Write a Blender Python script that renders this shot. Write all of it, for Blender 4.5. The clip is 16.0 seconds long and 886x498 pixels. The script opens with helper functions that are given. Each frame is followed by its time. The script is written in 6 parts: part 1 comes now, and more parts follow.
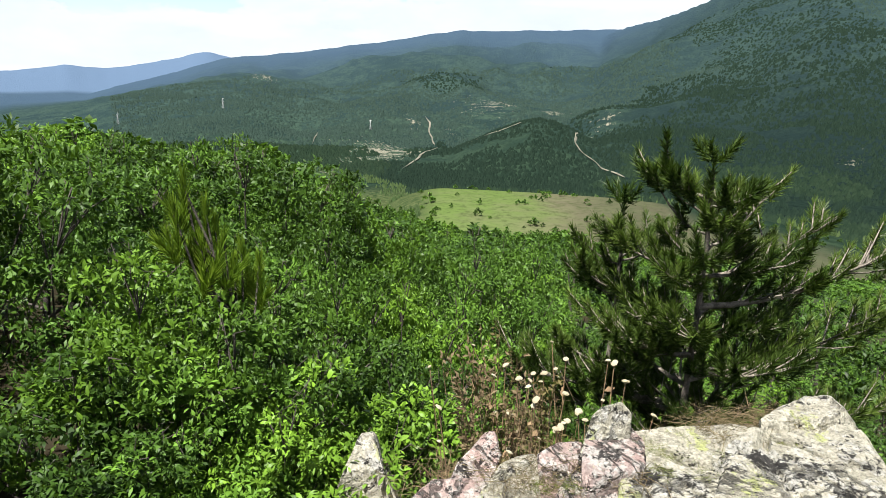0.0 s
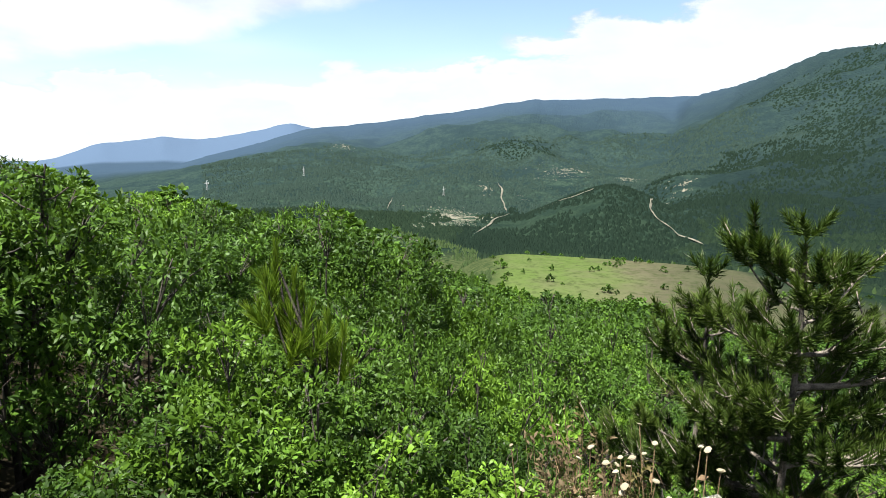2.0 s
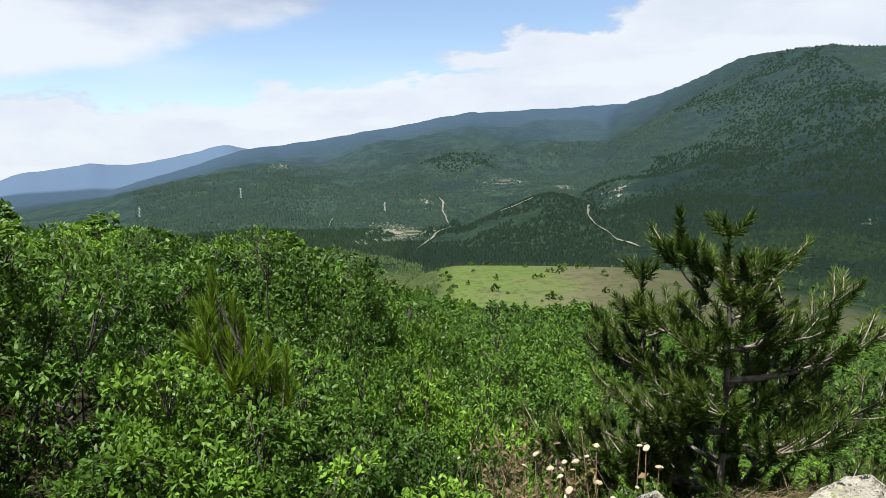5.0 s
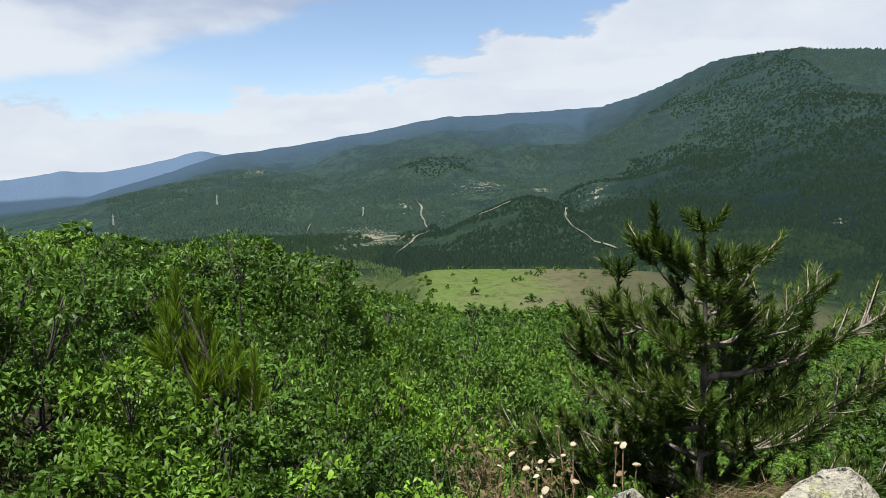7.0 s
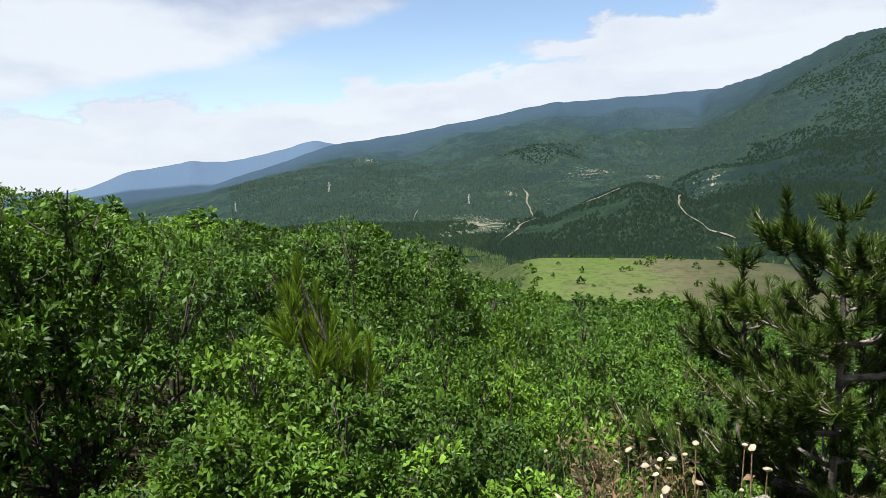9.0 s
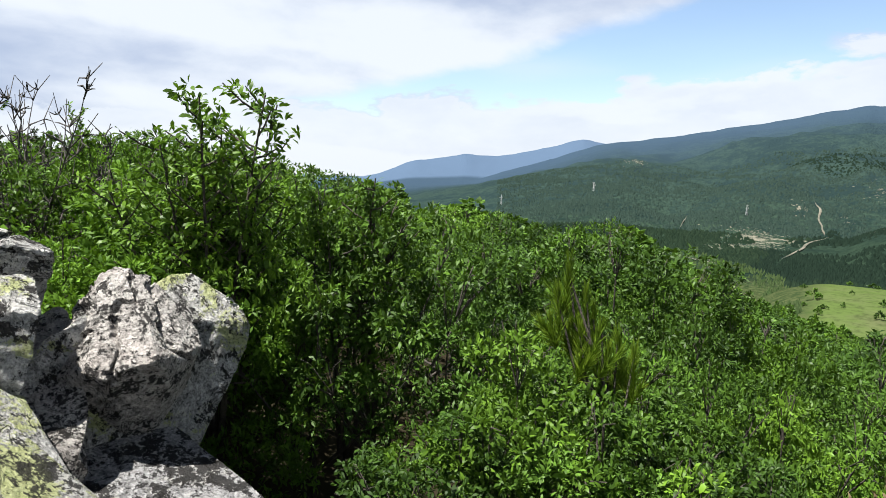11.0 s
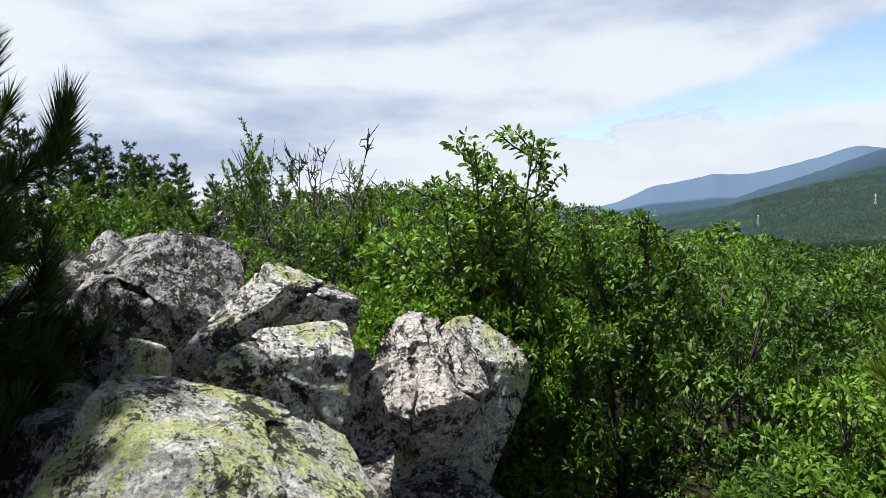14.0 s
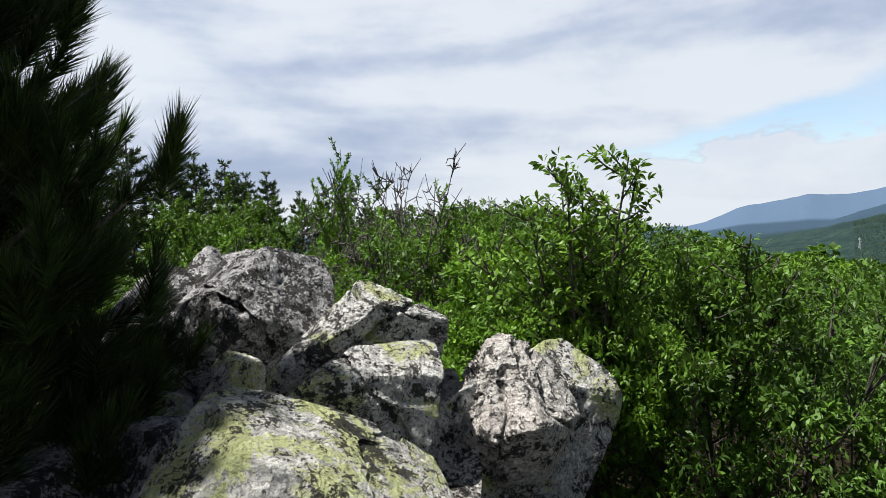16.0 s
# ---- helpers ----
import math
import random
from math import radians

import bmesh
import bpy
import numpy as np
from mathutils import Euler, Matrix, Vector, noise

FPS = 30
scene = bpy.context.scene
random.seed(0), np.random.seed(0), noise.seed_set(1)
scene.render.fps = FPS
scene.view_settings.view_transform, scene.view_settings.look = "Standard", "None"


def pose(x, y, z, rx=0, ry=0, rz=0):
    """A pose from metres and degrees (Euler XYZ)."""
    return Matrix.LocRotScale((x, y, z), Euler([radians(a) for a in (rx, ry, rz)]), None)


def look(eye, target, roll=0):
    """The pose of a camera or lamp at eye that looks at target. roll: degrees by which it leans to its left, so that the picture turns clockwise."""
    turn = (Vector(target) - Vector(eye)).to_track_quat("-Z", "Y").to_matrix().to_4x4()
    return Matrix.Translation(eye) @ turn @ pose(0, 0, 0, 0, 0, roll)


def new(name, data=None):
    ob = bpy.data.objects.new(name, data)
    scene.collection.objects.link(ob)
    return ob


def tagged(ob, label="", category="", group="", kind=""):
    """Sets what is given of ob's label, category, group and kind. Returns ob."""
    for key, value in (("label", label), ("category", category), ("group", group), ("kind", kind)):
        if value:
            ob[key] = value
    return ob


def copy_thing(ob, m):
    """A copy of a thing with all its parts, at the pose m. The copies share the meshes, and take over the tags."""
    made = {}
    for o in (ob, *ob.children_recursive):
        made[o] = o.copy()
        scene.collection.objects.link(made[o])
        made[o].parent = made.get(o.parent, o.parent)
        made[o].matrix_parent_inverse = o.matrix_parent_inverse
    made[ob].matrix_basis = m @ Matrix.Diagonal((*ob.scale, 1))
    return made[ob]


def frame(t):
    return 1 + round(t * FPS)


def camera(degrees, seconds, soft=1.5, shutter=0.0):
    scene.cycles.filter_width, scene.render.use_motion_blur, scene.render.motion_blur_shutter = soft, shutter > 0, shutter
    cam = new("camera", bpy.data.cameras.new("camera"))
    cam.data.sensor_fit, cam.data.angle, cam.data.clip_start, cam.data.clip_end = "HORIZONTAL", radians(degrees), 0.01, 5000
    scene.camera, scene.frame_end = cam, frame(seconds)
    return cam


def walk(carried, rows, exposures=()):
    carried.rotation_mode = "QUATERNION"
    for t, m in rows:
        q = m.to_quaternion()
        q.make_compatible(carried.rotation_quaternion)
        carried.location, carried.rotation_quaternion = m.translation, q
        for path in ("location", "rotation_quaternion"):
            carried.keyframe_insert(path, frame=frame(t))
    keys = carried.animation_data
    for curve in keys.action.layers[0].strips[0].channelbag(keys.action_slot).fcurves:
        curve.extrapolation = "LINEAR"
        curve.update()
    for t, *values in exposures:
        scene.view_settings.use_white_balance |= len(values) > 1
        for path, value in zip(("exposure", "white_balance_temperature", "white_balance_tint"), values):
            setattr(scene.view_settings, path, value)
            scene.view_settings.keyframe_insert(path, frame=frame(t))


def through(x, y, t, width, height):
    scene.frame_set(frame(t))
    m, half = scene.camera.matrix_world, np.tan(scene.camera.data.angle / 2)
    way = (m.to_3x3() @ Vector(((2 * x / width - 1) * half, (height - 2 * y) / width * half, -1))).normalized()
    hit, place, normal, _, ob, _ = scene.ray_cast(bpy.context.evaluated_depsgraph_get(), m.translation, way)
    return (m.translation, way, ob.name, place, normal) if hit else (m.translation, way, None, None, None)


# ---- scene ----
cam = camera(67.50, 16.0, soft=0.8)
PATH = [
    (0, pose(0.004, 0.007, 1.598, 77.14, 0, -0.58) @ pose(0, 0, 0, 0, 0, 2.41)),
    (0.5, pose(-0.004, 0.010, 1.605, 78.55, 0, 1.02) @ pose(0, 0, 0, 0, 0, 2.67)),
    (1, pose(-0.013, 0.008, 1.610, 79.43, 0, 2.85) @ pose(0, 0, 0, 0, 0, 3.00)),
    (1.5, pose(-0.022, 0.006, 1.620, 81.11, 0, 4.52) @ pose(0, 0, 0, 0, 0, 2.54)),
    (2, pose(-0.033, -0.003, 1.629, 82.52, 0, 5.88) @ pose(0, 0, 0, 0, 0, 2.01)),
    (2.5, pose(-0.037, -0.009, 1.634, 82.49, 0, 6.25) @ pose(0, 0, 0, 0, 0, 1.97)),
    (3, pose(-0.037, -0.023, 1.646, 83.55, 0, 5.50) @ pose(0, 0, 0, 0, 0, 0.66)),
    (3.5, pose(-0.038, -0.033, 1.645, 84.25, 0, 6.51) @ pose(0, 0, 0, 0, 0, 0.46)),
    (4, pose(-0.045, -0.029, 1.643, 84.02, 0, 6.95) @ pose(0, 0, 0, 0, 0, 0.86)),
    (4.5, pose(-0.029, -0.022, 1.642, 83.32, 0, 3.33) @ pose(0, 0, 0, 0, 0, 0.36)),
    (5, pose(-0.012, -0.027, 1.643, 83.81, 0, 1.02) @ pose(0, 0, 0, 0, 0, -0.40)),
    (5.2, pose(-0.006, -0.025, 1.641, 83.48, 0, -0.22) @ pose(0, 0, 0, 0, 0, -0.10)),
    (7.3, pose(0.011, 0.021, 1.612, 84.19, 0, -1.04) @ pose(0, 0, 0, 0, 0, -1.39)),
    (7.5, pose(0.010, 0.020, 1.610, 83.77, 0, -0.76) @ pose(0, 0, 0, 0, 0, -2.08)),
    (8, pose(0.008, 0.025, 1.606, 83.73, 0, -0.09) @ pose(0, 0, 0, 0, 0, -2.23)),
    (8.5, pose(-0.004, 0.038, 1.610, 83.55, 0, 3.87) @ pose(0, 0, 0, 0, 0, -1.94)),
    (9, pose(-0.018, 0.041, 1.611, 83.25, 0, 8.32) @ pose(0, 0, 0, 0, 0, -1.33)),
    (9.5, pose(-0.028, 0.038, 1.610, 83.40, 0, 12.60) @ pose(0, 0, 0, 0, 0, 0.42)),
    (10, pose(-0.026, -0.003, 1.618, 83.70, 0, 17.77) @ pose(0, 0, 0, 0, 0, 1.34)),
    (10.2, pose(-0.034, -0.002, 1.618, 83.27, 0, 20.78) @ pose(0, 0, 0, 0, 0, 1.90)),
    (12.3, pose(-0.114, -0.020, 1.648, 84.43, 0, 40.04) @ pose(0, 0, 0, 0, 0, 0.12)),
    (12.5, pose(-0.132, -0.025, 1.646, 84.12, 0, 41.46) @ pose(0, 0, 0, 0, 0, -0.04)),
    (13, pose(-0.151, -0.028, 1.643, 83.81, 0, 45.75) @ pose(0, 0, 0, 0, 0, -1.52)),
    (13.5, pose(-0.179, -0.039, 1.643, 83.84, 0, 48.98) @ pose(0, 0, 0, 0, 0, -1.29)),
    (14, pose(-0.195, -0.050, 1.648, 85.84, 0, 51.09) @ pose(0, 0, 0, 0, 0, -2.41)),
    (14.5, pose(-0.191, -0.059, 1.657, 87.01, 0, 50.82) @ pose(0, 0, 0, 0, 0, -2.03)),
    (15, pose(-0.202, -0.065, 1.660, 87.18, 0, 53.03) @ pose(0, 0, 0, 0, 0, -1.77)),
    (15.5, pose(-0.209, -0.071, 1.663, 88.06, 0, 55.02) @ pose(0, 0, 0, 0, 0, -2.19)),
    (16, pose(-0.233, -0.075, 1.659, 87.62, 0, 57.77) @ pose(0, 0, 0, 0, 0, -1.78)),
]
walk(cam, PATH, [(0, 1.66), (3, 1.75), (4, 1.43), (5, 1.42), (7.5, 1.27), (8.2, 1.3), (10, 1.5), (13.5, 1.42), (14.5, 1.37), (16, 1.29)])


# ---- world, sun, exposure ----
SUN_AZ, SUN_EL = -150.0, 65.5          # degrees, azimuth clockwise from +y
sun_dir = Vector((math.sin(radians(SUN_AZ)) * math.cos(radians(SUN_EL)), math.cos(radians(SUN_AZ)) * math.cos(radians(SUN_EL)), math.sin(radians(SUN_EL))))
sun_data = bpy.data.lights.new("sun", "SUN")
sun_data.energy, sun_data.angle, sun_data.color = 5.0, radians(0.55), (1.0, 0.965, 0.91)
sun = new("sun", sun_data)
sun.matrix_world = look(sun_dir * 100, (0, 0, 0))


def link(nt, a, b):
    nt.links.new(a, b)


def fed(nt, sock, value):
    if isinstance(value, (int, float)):
        sock.default_value = value
    elif isinstance(value, tuple):
        sock.default_value = value if len(value) != 3 or sock.type == "VECTOR" else (*value, 1)
    else:
        nt.links.new(value, sock)


def m_(nt, op, a, b=0.0, c=0.0):
    n = nt.nodes.new("ShaderNodeMath")
    n.operation = op
    for s, v in zip(n.inputs, (a, b, c)):
        fed(nt, s, v)
    return n.outputs[0]


def mix_(nt, fac, a, b, blend="MIX"):
    n = nt.nodes.new("ShaderNodeMix")
    n.data_type, n.blend_type = "RGBA", blend
    fed(nt, n.inputs[0], fac), fed(nt, n.inputs[6], a), fed(nt, n.inputs[7], b)
    return n.outputs[2]


def noise_(nt, vec, scale, detail=4.0, rough=0.55, distort=0.0):
    n = nt.nodes.new("ShaderNodeTexNoise")
    n.inputs["Scale"].default_value, n.inputs["Detail"].default_value = scale, detail
    n.inputs["Roughness"].default_value, n.inputs["Distortion"].default_value = rough, distort
    if vec is not None:
        nt.links.new(vec, n.inputs["Vector"])
    return n.outputs["Fac"]


def step_(nt, v, lo, hi):
    n = nt.nodes.new("ShaderNodeMapRange")
    n.interpolation_type = "SMOOTHSTEP"
    fed(nt, n.inputs[0], v)
    n.inputs[1].default_value, n.inputs[2].default_value = lo, hi
    return n.outputs[0]


world = bpy.data.worlds.new("sky")
world.use_nodes = True
scene.world = world
wt = world.node_tree
wt.nodes.clear()
sky = wt.nodes.new("ShaderNodeTexSky")
sky.sky_type, sky.sun_disc = "NISHITA", False
sky.sun_elevation, sky.sun_rotation = radians(SUN_EL), radians(SUN_AZ)
sky.altitude, sky.air_density, sky.dust_density, sky.ozone_density = 600, 1.0, 1.2, 1.0
coord = wt.nodes.new("ShaderNodeTexCoord").outputs["Generated"]
sep = wt.nodes.new("ShaderNodeSeparateXYZ")
link(wt, coord, sep.inputs[0])
dx, dy, dz = sep.outputs
# azimuth and height of each part of the sky, with ragged cloud edges
az_ = m_(wt, "ARCTAN2", dx, dy)
plan = wt.nodes.new("ShaderNodeCombineXYZ")
fed(wt, plan.inputs[0], az_), fed(wt, plan.inputs[1], m_(wt, "MULTIPLY", dz, 2.2))
billow = noise_(wt, plan.outputs[0], 7.0, 9, 0.58, 0.15)
wisp_map = wt.nodes.new("ShaderNodeMapping")
link(wt, plan.outputs[0], wisp_map.inputs[0])
wisp_map.inputs["Rotation"].default_value = (0, 0, radians(-33))
wisp_map.inputs["Scale"].default_value = (1.0, 2.6, 1)
wisp = noise_(wt, wisp_map.outputs[0], 1.35, 4, 0.45, 0.25)
high = m_(wt, "MULTIPLY_ADD", m_(wt, "SUBTRACT", billow, 0.5), 0.15, dz)
soft = m_(wt, "MULTIPLY_ADD", m_(wt, "SUBTRACT", wisp, 0.5), 0.10, m_(wt, "MULTIPLY_ADD", m_(wt, "SUBTRACT", billow, 0.5), 0.05, dz))
# a high sheet that thickens to the left, heaps over the ridges, a long cloud over the right mountain
sheet_low = m_(wt, "MAXIMUM", m_(wt, "MULTIPLY_ADD", az_, 0.26, 0.274), m_(wt, "MULTIPLY_ADD", az_, 1.4, 0.38))
sheet = step_(wt, m_(wt, "SUBTRACT", soft, sheet_low), -0.010, 0.022)
heap = m_(wt, "SUBTRACT", 1.0, step_(wt, m_(wt, "SUBTRACT", high, m_(wt, "MULTIPLY", az_, 0.085)), 0.136, 0.152))
long_top = m_(wt, "SUBTRACT", 1.0, step_(wt, m_(wt, "SUBTRACT", high, m_(wt, "MULTIPLY_ADD", az_, 0.21, 0.180)), -0.010, 0.010))
long_low = step_(wt, m_(wt, "SUBTRACT", high, m_(wt, "MULTIPLY_ADD", az_, -0.26, 0.158)), -0.010, 0.010)
long_cloud = m_(wt, "MULTIPLY", m_(wt, "MULTIPLY", long_top, long_low), step_(wt, az_, -0.05, 0.0))
thin = m_(wt, "MULTIPLY_ADD", step_(wt, wisp, 0.50, 0.68), 0.34, 0.06)
cover = m_(wt, "MAXIMUM", m_(wt, "MAXIMUM", sheet, heap), m_(wt, "MAXIMUM", long_cloud, thin))
shade = m_(wt, "ADD", m_(wt, "MULTIPLY", wisp, 0.80), m_(wt, "MULTIPLY", billow, 0.20))
near_sun = wt.nodes.new("ShaderNodeVectorMath")
near_sun.operation = "DOT_PRODUCT"
link(wt, coord, near_sun.inputs[0])
near_sun.inputs[1].default_value = sun_dir
glow = step_(wt, near_sun.outputs["Value"], 0.0, 0.95)
lit = m_(wt, "MAXIMUM", step_(wt, shade, 0.36, 0.54), m_(wt, "MULTIPLY", m_(wt, "MAXIMUM", heap, long_cloud), m_(wt, "MULTIPLY_ADD", billow, 0.7, 0.55)))
cloud_val = m_(wt, "MULTIPLY_ADD", lit, 2.0, 5.4)
cloud_val = m_(wt, "MULTIPLY_ADD", glow, 0.5, cloud_val)
cloud_col = mix_(wt, lit, (0.62, 0.74, 1.0), (0.87, 0.925, 1.0))
cloud = wt.nodes.new("ShaderNodeVectorMath")
cloud.operation = "SCALE"
link(wt, cloud_col, cloud.inputs[0]), link(wt, cloud_val, cloud.inputs["Scale"])
overhead = m_(wt, "MULTIPLY_ADD", step_(wt, dz, 0.30, 0.55), -0.85, 1.0)
cover = m_(wt, "MULTIPLY", cover, overhead)
deep = wt.nodes.new("ShaderNodeVectorMath")
deep.operation = "SCALE"
link(wt, sky.outputs[0], deep.inputs[0])
link(wt, m_(wt, "MULTIPLY_ADD", step_(wt, dz, 0.28, 0.5), -1.0, 1.45), deep.inputs["Scale"])
sky_out = mix_(wt, m_(wt, "MULTIPLY", cover, 0.96), deep.outputs[0], cloud.outputs[0])
back = wt.nodes.new("ShaderNodeBackground")
back.inputs["Strength"].default_value = 0.05
link(wt, sky_out, back.inputs[0])
wout = wt.nodes.new("ShaderNodeOutputWorld")
link(wt, back.outputs[0], wout.inputs[0])


# ---- materials ----
def material(name, rough=0.8):
    mat = bpy.data.materials.new(name)
    mat.use_nodes = True
    nt = mat.node_tree
    bsdf = nt.nodes["Principled BSDF"]
    bsdf.inputs["Roughness"].default_value = rough
    return mat, nt, bsdf


def obj_coord(nt):
    return nt.nodes.new("ShaderNodeTexCoord").outputs["Object"]


def bump_(nt, bsdf, height, strength, distance):
    b = nt.nodes.new("ShaderNodeBump")
    b.inputs["Strength"].default_value, b.inputs["Distance"].default_value = strength, distance
    link(nt, height, b.inputs["Height"])
    link(nt, b.outputs[0], bsdf.inputs["Normal"])


def leaf_material(name, dark, light, through=0.22, rough=0.5):
    mat, nt, bsdf = material(name, rough)
    geo = nt.nodes.new("ShaderNodeNewGeometry")
    info = nt.nodes.new("ShaderNodeObjectInfo")
    k = m_(nt, "ADD", m_(nt, "MULTIPLY", geo.outputs["Random Per Island"], 0.5), m_(nt, "MULTIPLY", info.outputs["Random"], 0.62))
    n = noise_(nt, obj_coord(nt), 2.2, 2)
    k = m_(nt, "ADD", m_(nt, "MULTIPLY", k, 0.7), m_(nt, "MULTIPLY_ADD", n, 1.2, -0.4))
    k = m_(nt, "POWER", m_(nt, "MAXIMUM", k, 0.0), 1.75)
    col = mix_(nt, k, dark, light)
    link(nt, col, bsdf.inputs["Base Color"])
    bsdf.inputs["Specular IOR Level"].default_value = 0.14 if rough < 0.8 else 0.0
    tr = nt.nodes.new("ShaderNodeBsdfTranslucent")
    link(nt, mix_(nt, 0.5, col, (0.20, 0.40, 0.02)), tr.inputs["Color"])
    ms = nt.nodes.new("ShaderNodeMixShader")
    ms.inputs[0].default_value = through
    link(nt, bsdf.outputs[0], ms.inputs[1]), link(nt, tr.outputs[0], ms.inputs[2])
    link(nt, ms.outputs[0], nt.nodes["Material Output"].inputs["Surface"])
    return mat


def plain_material(name, a, b, scale, rough=0.85, bump=0.3, dist=0.02, fine=8.0):
    mat, nt, bsdf = material(name, rough)
    co = obj_coord(nt)
    n, g = noise_(nt, co, scale, 5), noise_(nt, co, scale * fine, 4, 0.6)
    k = m_(nt, "MULTIPLY_ADD", m_(nt, "SUBTRACT", g, 0.5), 0.6, n)
    link(nt, mix_(nt, step_(nt, k, 0.3, 0.7), a, b), bsdf.inputs["Base Color"])
    bump_(nt, bsdf, g, bump, dist)
    return mat


OAK_LEAF = leaf_material("oak_leaf", (0.0075, 0.019, 0.0034), (0.090, 0.182, 0.021), 0.12, 0.5)
OAK_LIGHT = leaf_material("young_oak_leaf", (0.017, 0.040, 0.005), (0.128, 0.238, 0.023), 0.16, 0.45)
OAK_DEEP = leaf_material("deep_oak_leaf", (0.0065, 0.016, 0.0030), (0.060, 0.126, 0.017), 0.10, 0.5)
SHRUB_LEAF = leaf_material("shrub_leaf", (0.032, 0.076, 0.008), (0.126, 0.240, 0.022), 0.18)
NEEDLE = leaf_material("pine_needle", (0.006, 0.016, 0.0045), (0.052, 0.082, 0.020), 0.05, 0.4)
NEEDLE_YOUNG = leaf_material("young_pine_needle", (0.055, 0.105, 0.009), (0.14, 0.205, 0.018), 0.12, 0.4)
# lit copy of the pine needle: sunlight on the right-hand pines put into the colour
NEEDLE_LIT = leaf_material("sunlit_pine_needle", (0.011, 0.025, 0.005), (0.076, 0.114, 0.020), 0.08, 0.4)
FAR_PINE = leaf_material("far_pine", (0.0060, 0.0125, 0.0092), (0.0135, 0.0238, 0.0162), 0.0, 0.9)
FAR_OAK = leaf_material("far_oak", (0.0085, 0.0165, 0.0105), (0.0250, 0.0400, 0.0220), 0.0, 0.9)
# paler, bluer copy of the far oak, with distance haze put into its colour
HAZED_OAK = leaf_material("hazed_oak", (0.0150, 0.0265, 0.0220), (0.0275, 0.0450, 0.0360), 0.0, 0.9)
DRY_STEM = plain_material("dry_stem", (0.0760, 0.0456, 0.0228), (0.1976, 0.1368, 0.0684), 30, 0.9)
DRY_GRASS = leaf_material("dry_grass", (0.0684, 0.0456, 0.0266), (0.1824, 0.1406, 0.0836), 0.2, 0.7)
FLOWER = leaf_material("dry_flower", (0.2280, 0.1976, 0.1292), (0.4180, 0.3800, 0.2888), 0.15, 0.8)
MOSS = leaf_material("moss_grass", (0.0684, 0.0912, 0.0152), (0.1824, 0.1824, 0.0456), 0.2, 0.8)
BARK = plain_material("oak_bark", (0.018, 0.015, 0.012), (0.060, 0.050, 0.040), 14, 0.9, 0.6, 0.01)
PINE_BARK = plain_material("pine_bark", (0.035, 0.030, 0.026), (0.17, 0.145, 0.12), 18, 0.9, 0.7, 0.01)
PALE_BARK = plain_material("pale_pine_bark", (0.05, 0.043, 0.034), (0.22, 0.19, 0.155), 22, 0.85, 0.6, 0.006)
DEAD_WOOD = plain_material("dead_wood", (0.022, 0.019, 0.017), (0.075, 0.066, 0.060), 20, 0.9, 0.5, 0.006)
TRACK = plain_material("bare_track", (0.050, 0.052, 0.036), (0.140, 0.130, 0.100), 0.11, 0.95, 0.2, 0.5)
STEEL = plain_material("galvanised_steel", (0.35, 0.36, 0.37), (0.5, 0.5, 0.5), 3, 0.5, 0.05, 0.01)


# ---- noise ----
def hash2(ix, iy, seed):
    h = (ix * 374761393 + iy * 668265263 + seed * 1442695041) & 0xFFFFFFFF
    h = ((h ^ (h >> 13)) * 1274126177) & 0xFFFFFFFF
    return ((h ^ (h >> 16)) & 0xFFFF) / 65535.0


def vnoise(x, y, seed=0):
    x, y = np.asarray(x, float), np.asarray(y, float)
    ix, iy = np.floor(x).astype(np.int64), np.floor(y).astype(np.int64)
    fx, fy = x - ix, y - iy
    fx, fy = fx * fx * (3 - 2 * fx), fy * fy * (3 - 2 * fy)
    a, b = hash2(ix, iy, seed), hash2(ix + 1, iy, seed)
    c, d = hash2(ix, iy + 1, seed), hash2(ix + 1, iy + 1, seed)
    return (a * (1 - fx) + b * fx) * (1 - fy) + (c * (1 - fx) + d * fx) * fy - 0.5


def fbm(x, y, octaves=4, seed=0):
    return sum(vnoise(x * 2**k, y * 2**k, seed + k) / 2**k for k in range(octaves))


def noise3(p, scale, octaves, seed):
    q = p * scale + 100
    return (fbm(q[:, 0] + q[:, 2] * 0.37, q[:, 1] - q[:, 2] * 0.21, octaves, seed) + fbm(q[:, 1] + 17, q[:, 2] + q[:, 0] * 0.3, octaves, seed + 7)
            + fbm(q[:, 2] - 31, q[:, 0] + q[:, 1] * 0.25, octaves, seed + 13)) / 1.8


# ---- mesh tools ----
def mesh_np(name, verts, faces, mat, smooth=False):
    """A mesh from an array of vertices and a list of arrays of faces."""
    me = bpy.data.meshes.new(name)
    verts = np.asarray(verts, np.float32)
    faces = [np.asarray(f, np.int32) for f in (faces if isinstance(faces, list) else [faces])]
    loops = np.concatenate([f.ravel() for f in faces])
    sizes = np.concatenate([np.full(len(f), f.shape[1], np.int32) for f in faces])
    me.vertices.add(len(verts)), me.loops.add(len(loops)), me.polygons.add(len(sizes))
    me.vertices.foreach_set("co", verts.ravel())
    me.loops.foreach_set("vertex_index", loops)
    me.polygons.foreach_set("loop_start", np.concatenate([[0], np.cumsum(sizes)[:-1]]).astype(np.int32))
    me.polygons.foreach_set("use_smooth", np.full(len(sizes), smooth))
    me.materials.append(mat)
    me.update(calc_edges=True)
    return me


def part(name, me, parent, label=""):
    ob = new(name, me)
    ob.parent = parent
    return tagged(ob, label)


def thing(name, at, label, category, group="", kind="", data=None):
    ob = new(name, data)
    ob.matrix_world = at if isinstance(at, Matrix) else Matrix.Translation(at)
    return tagged(ob, label, category, group, kind)


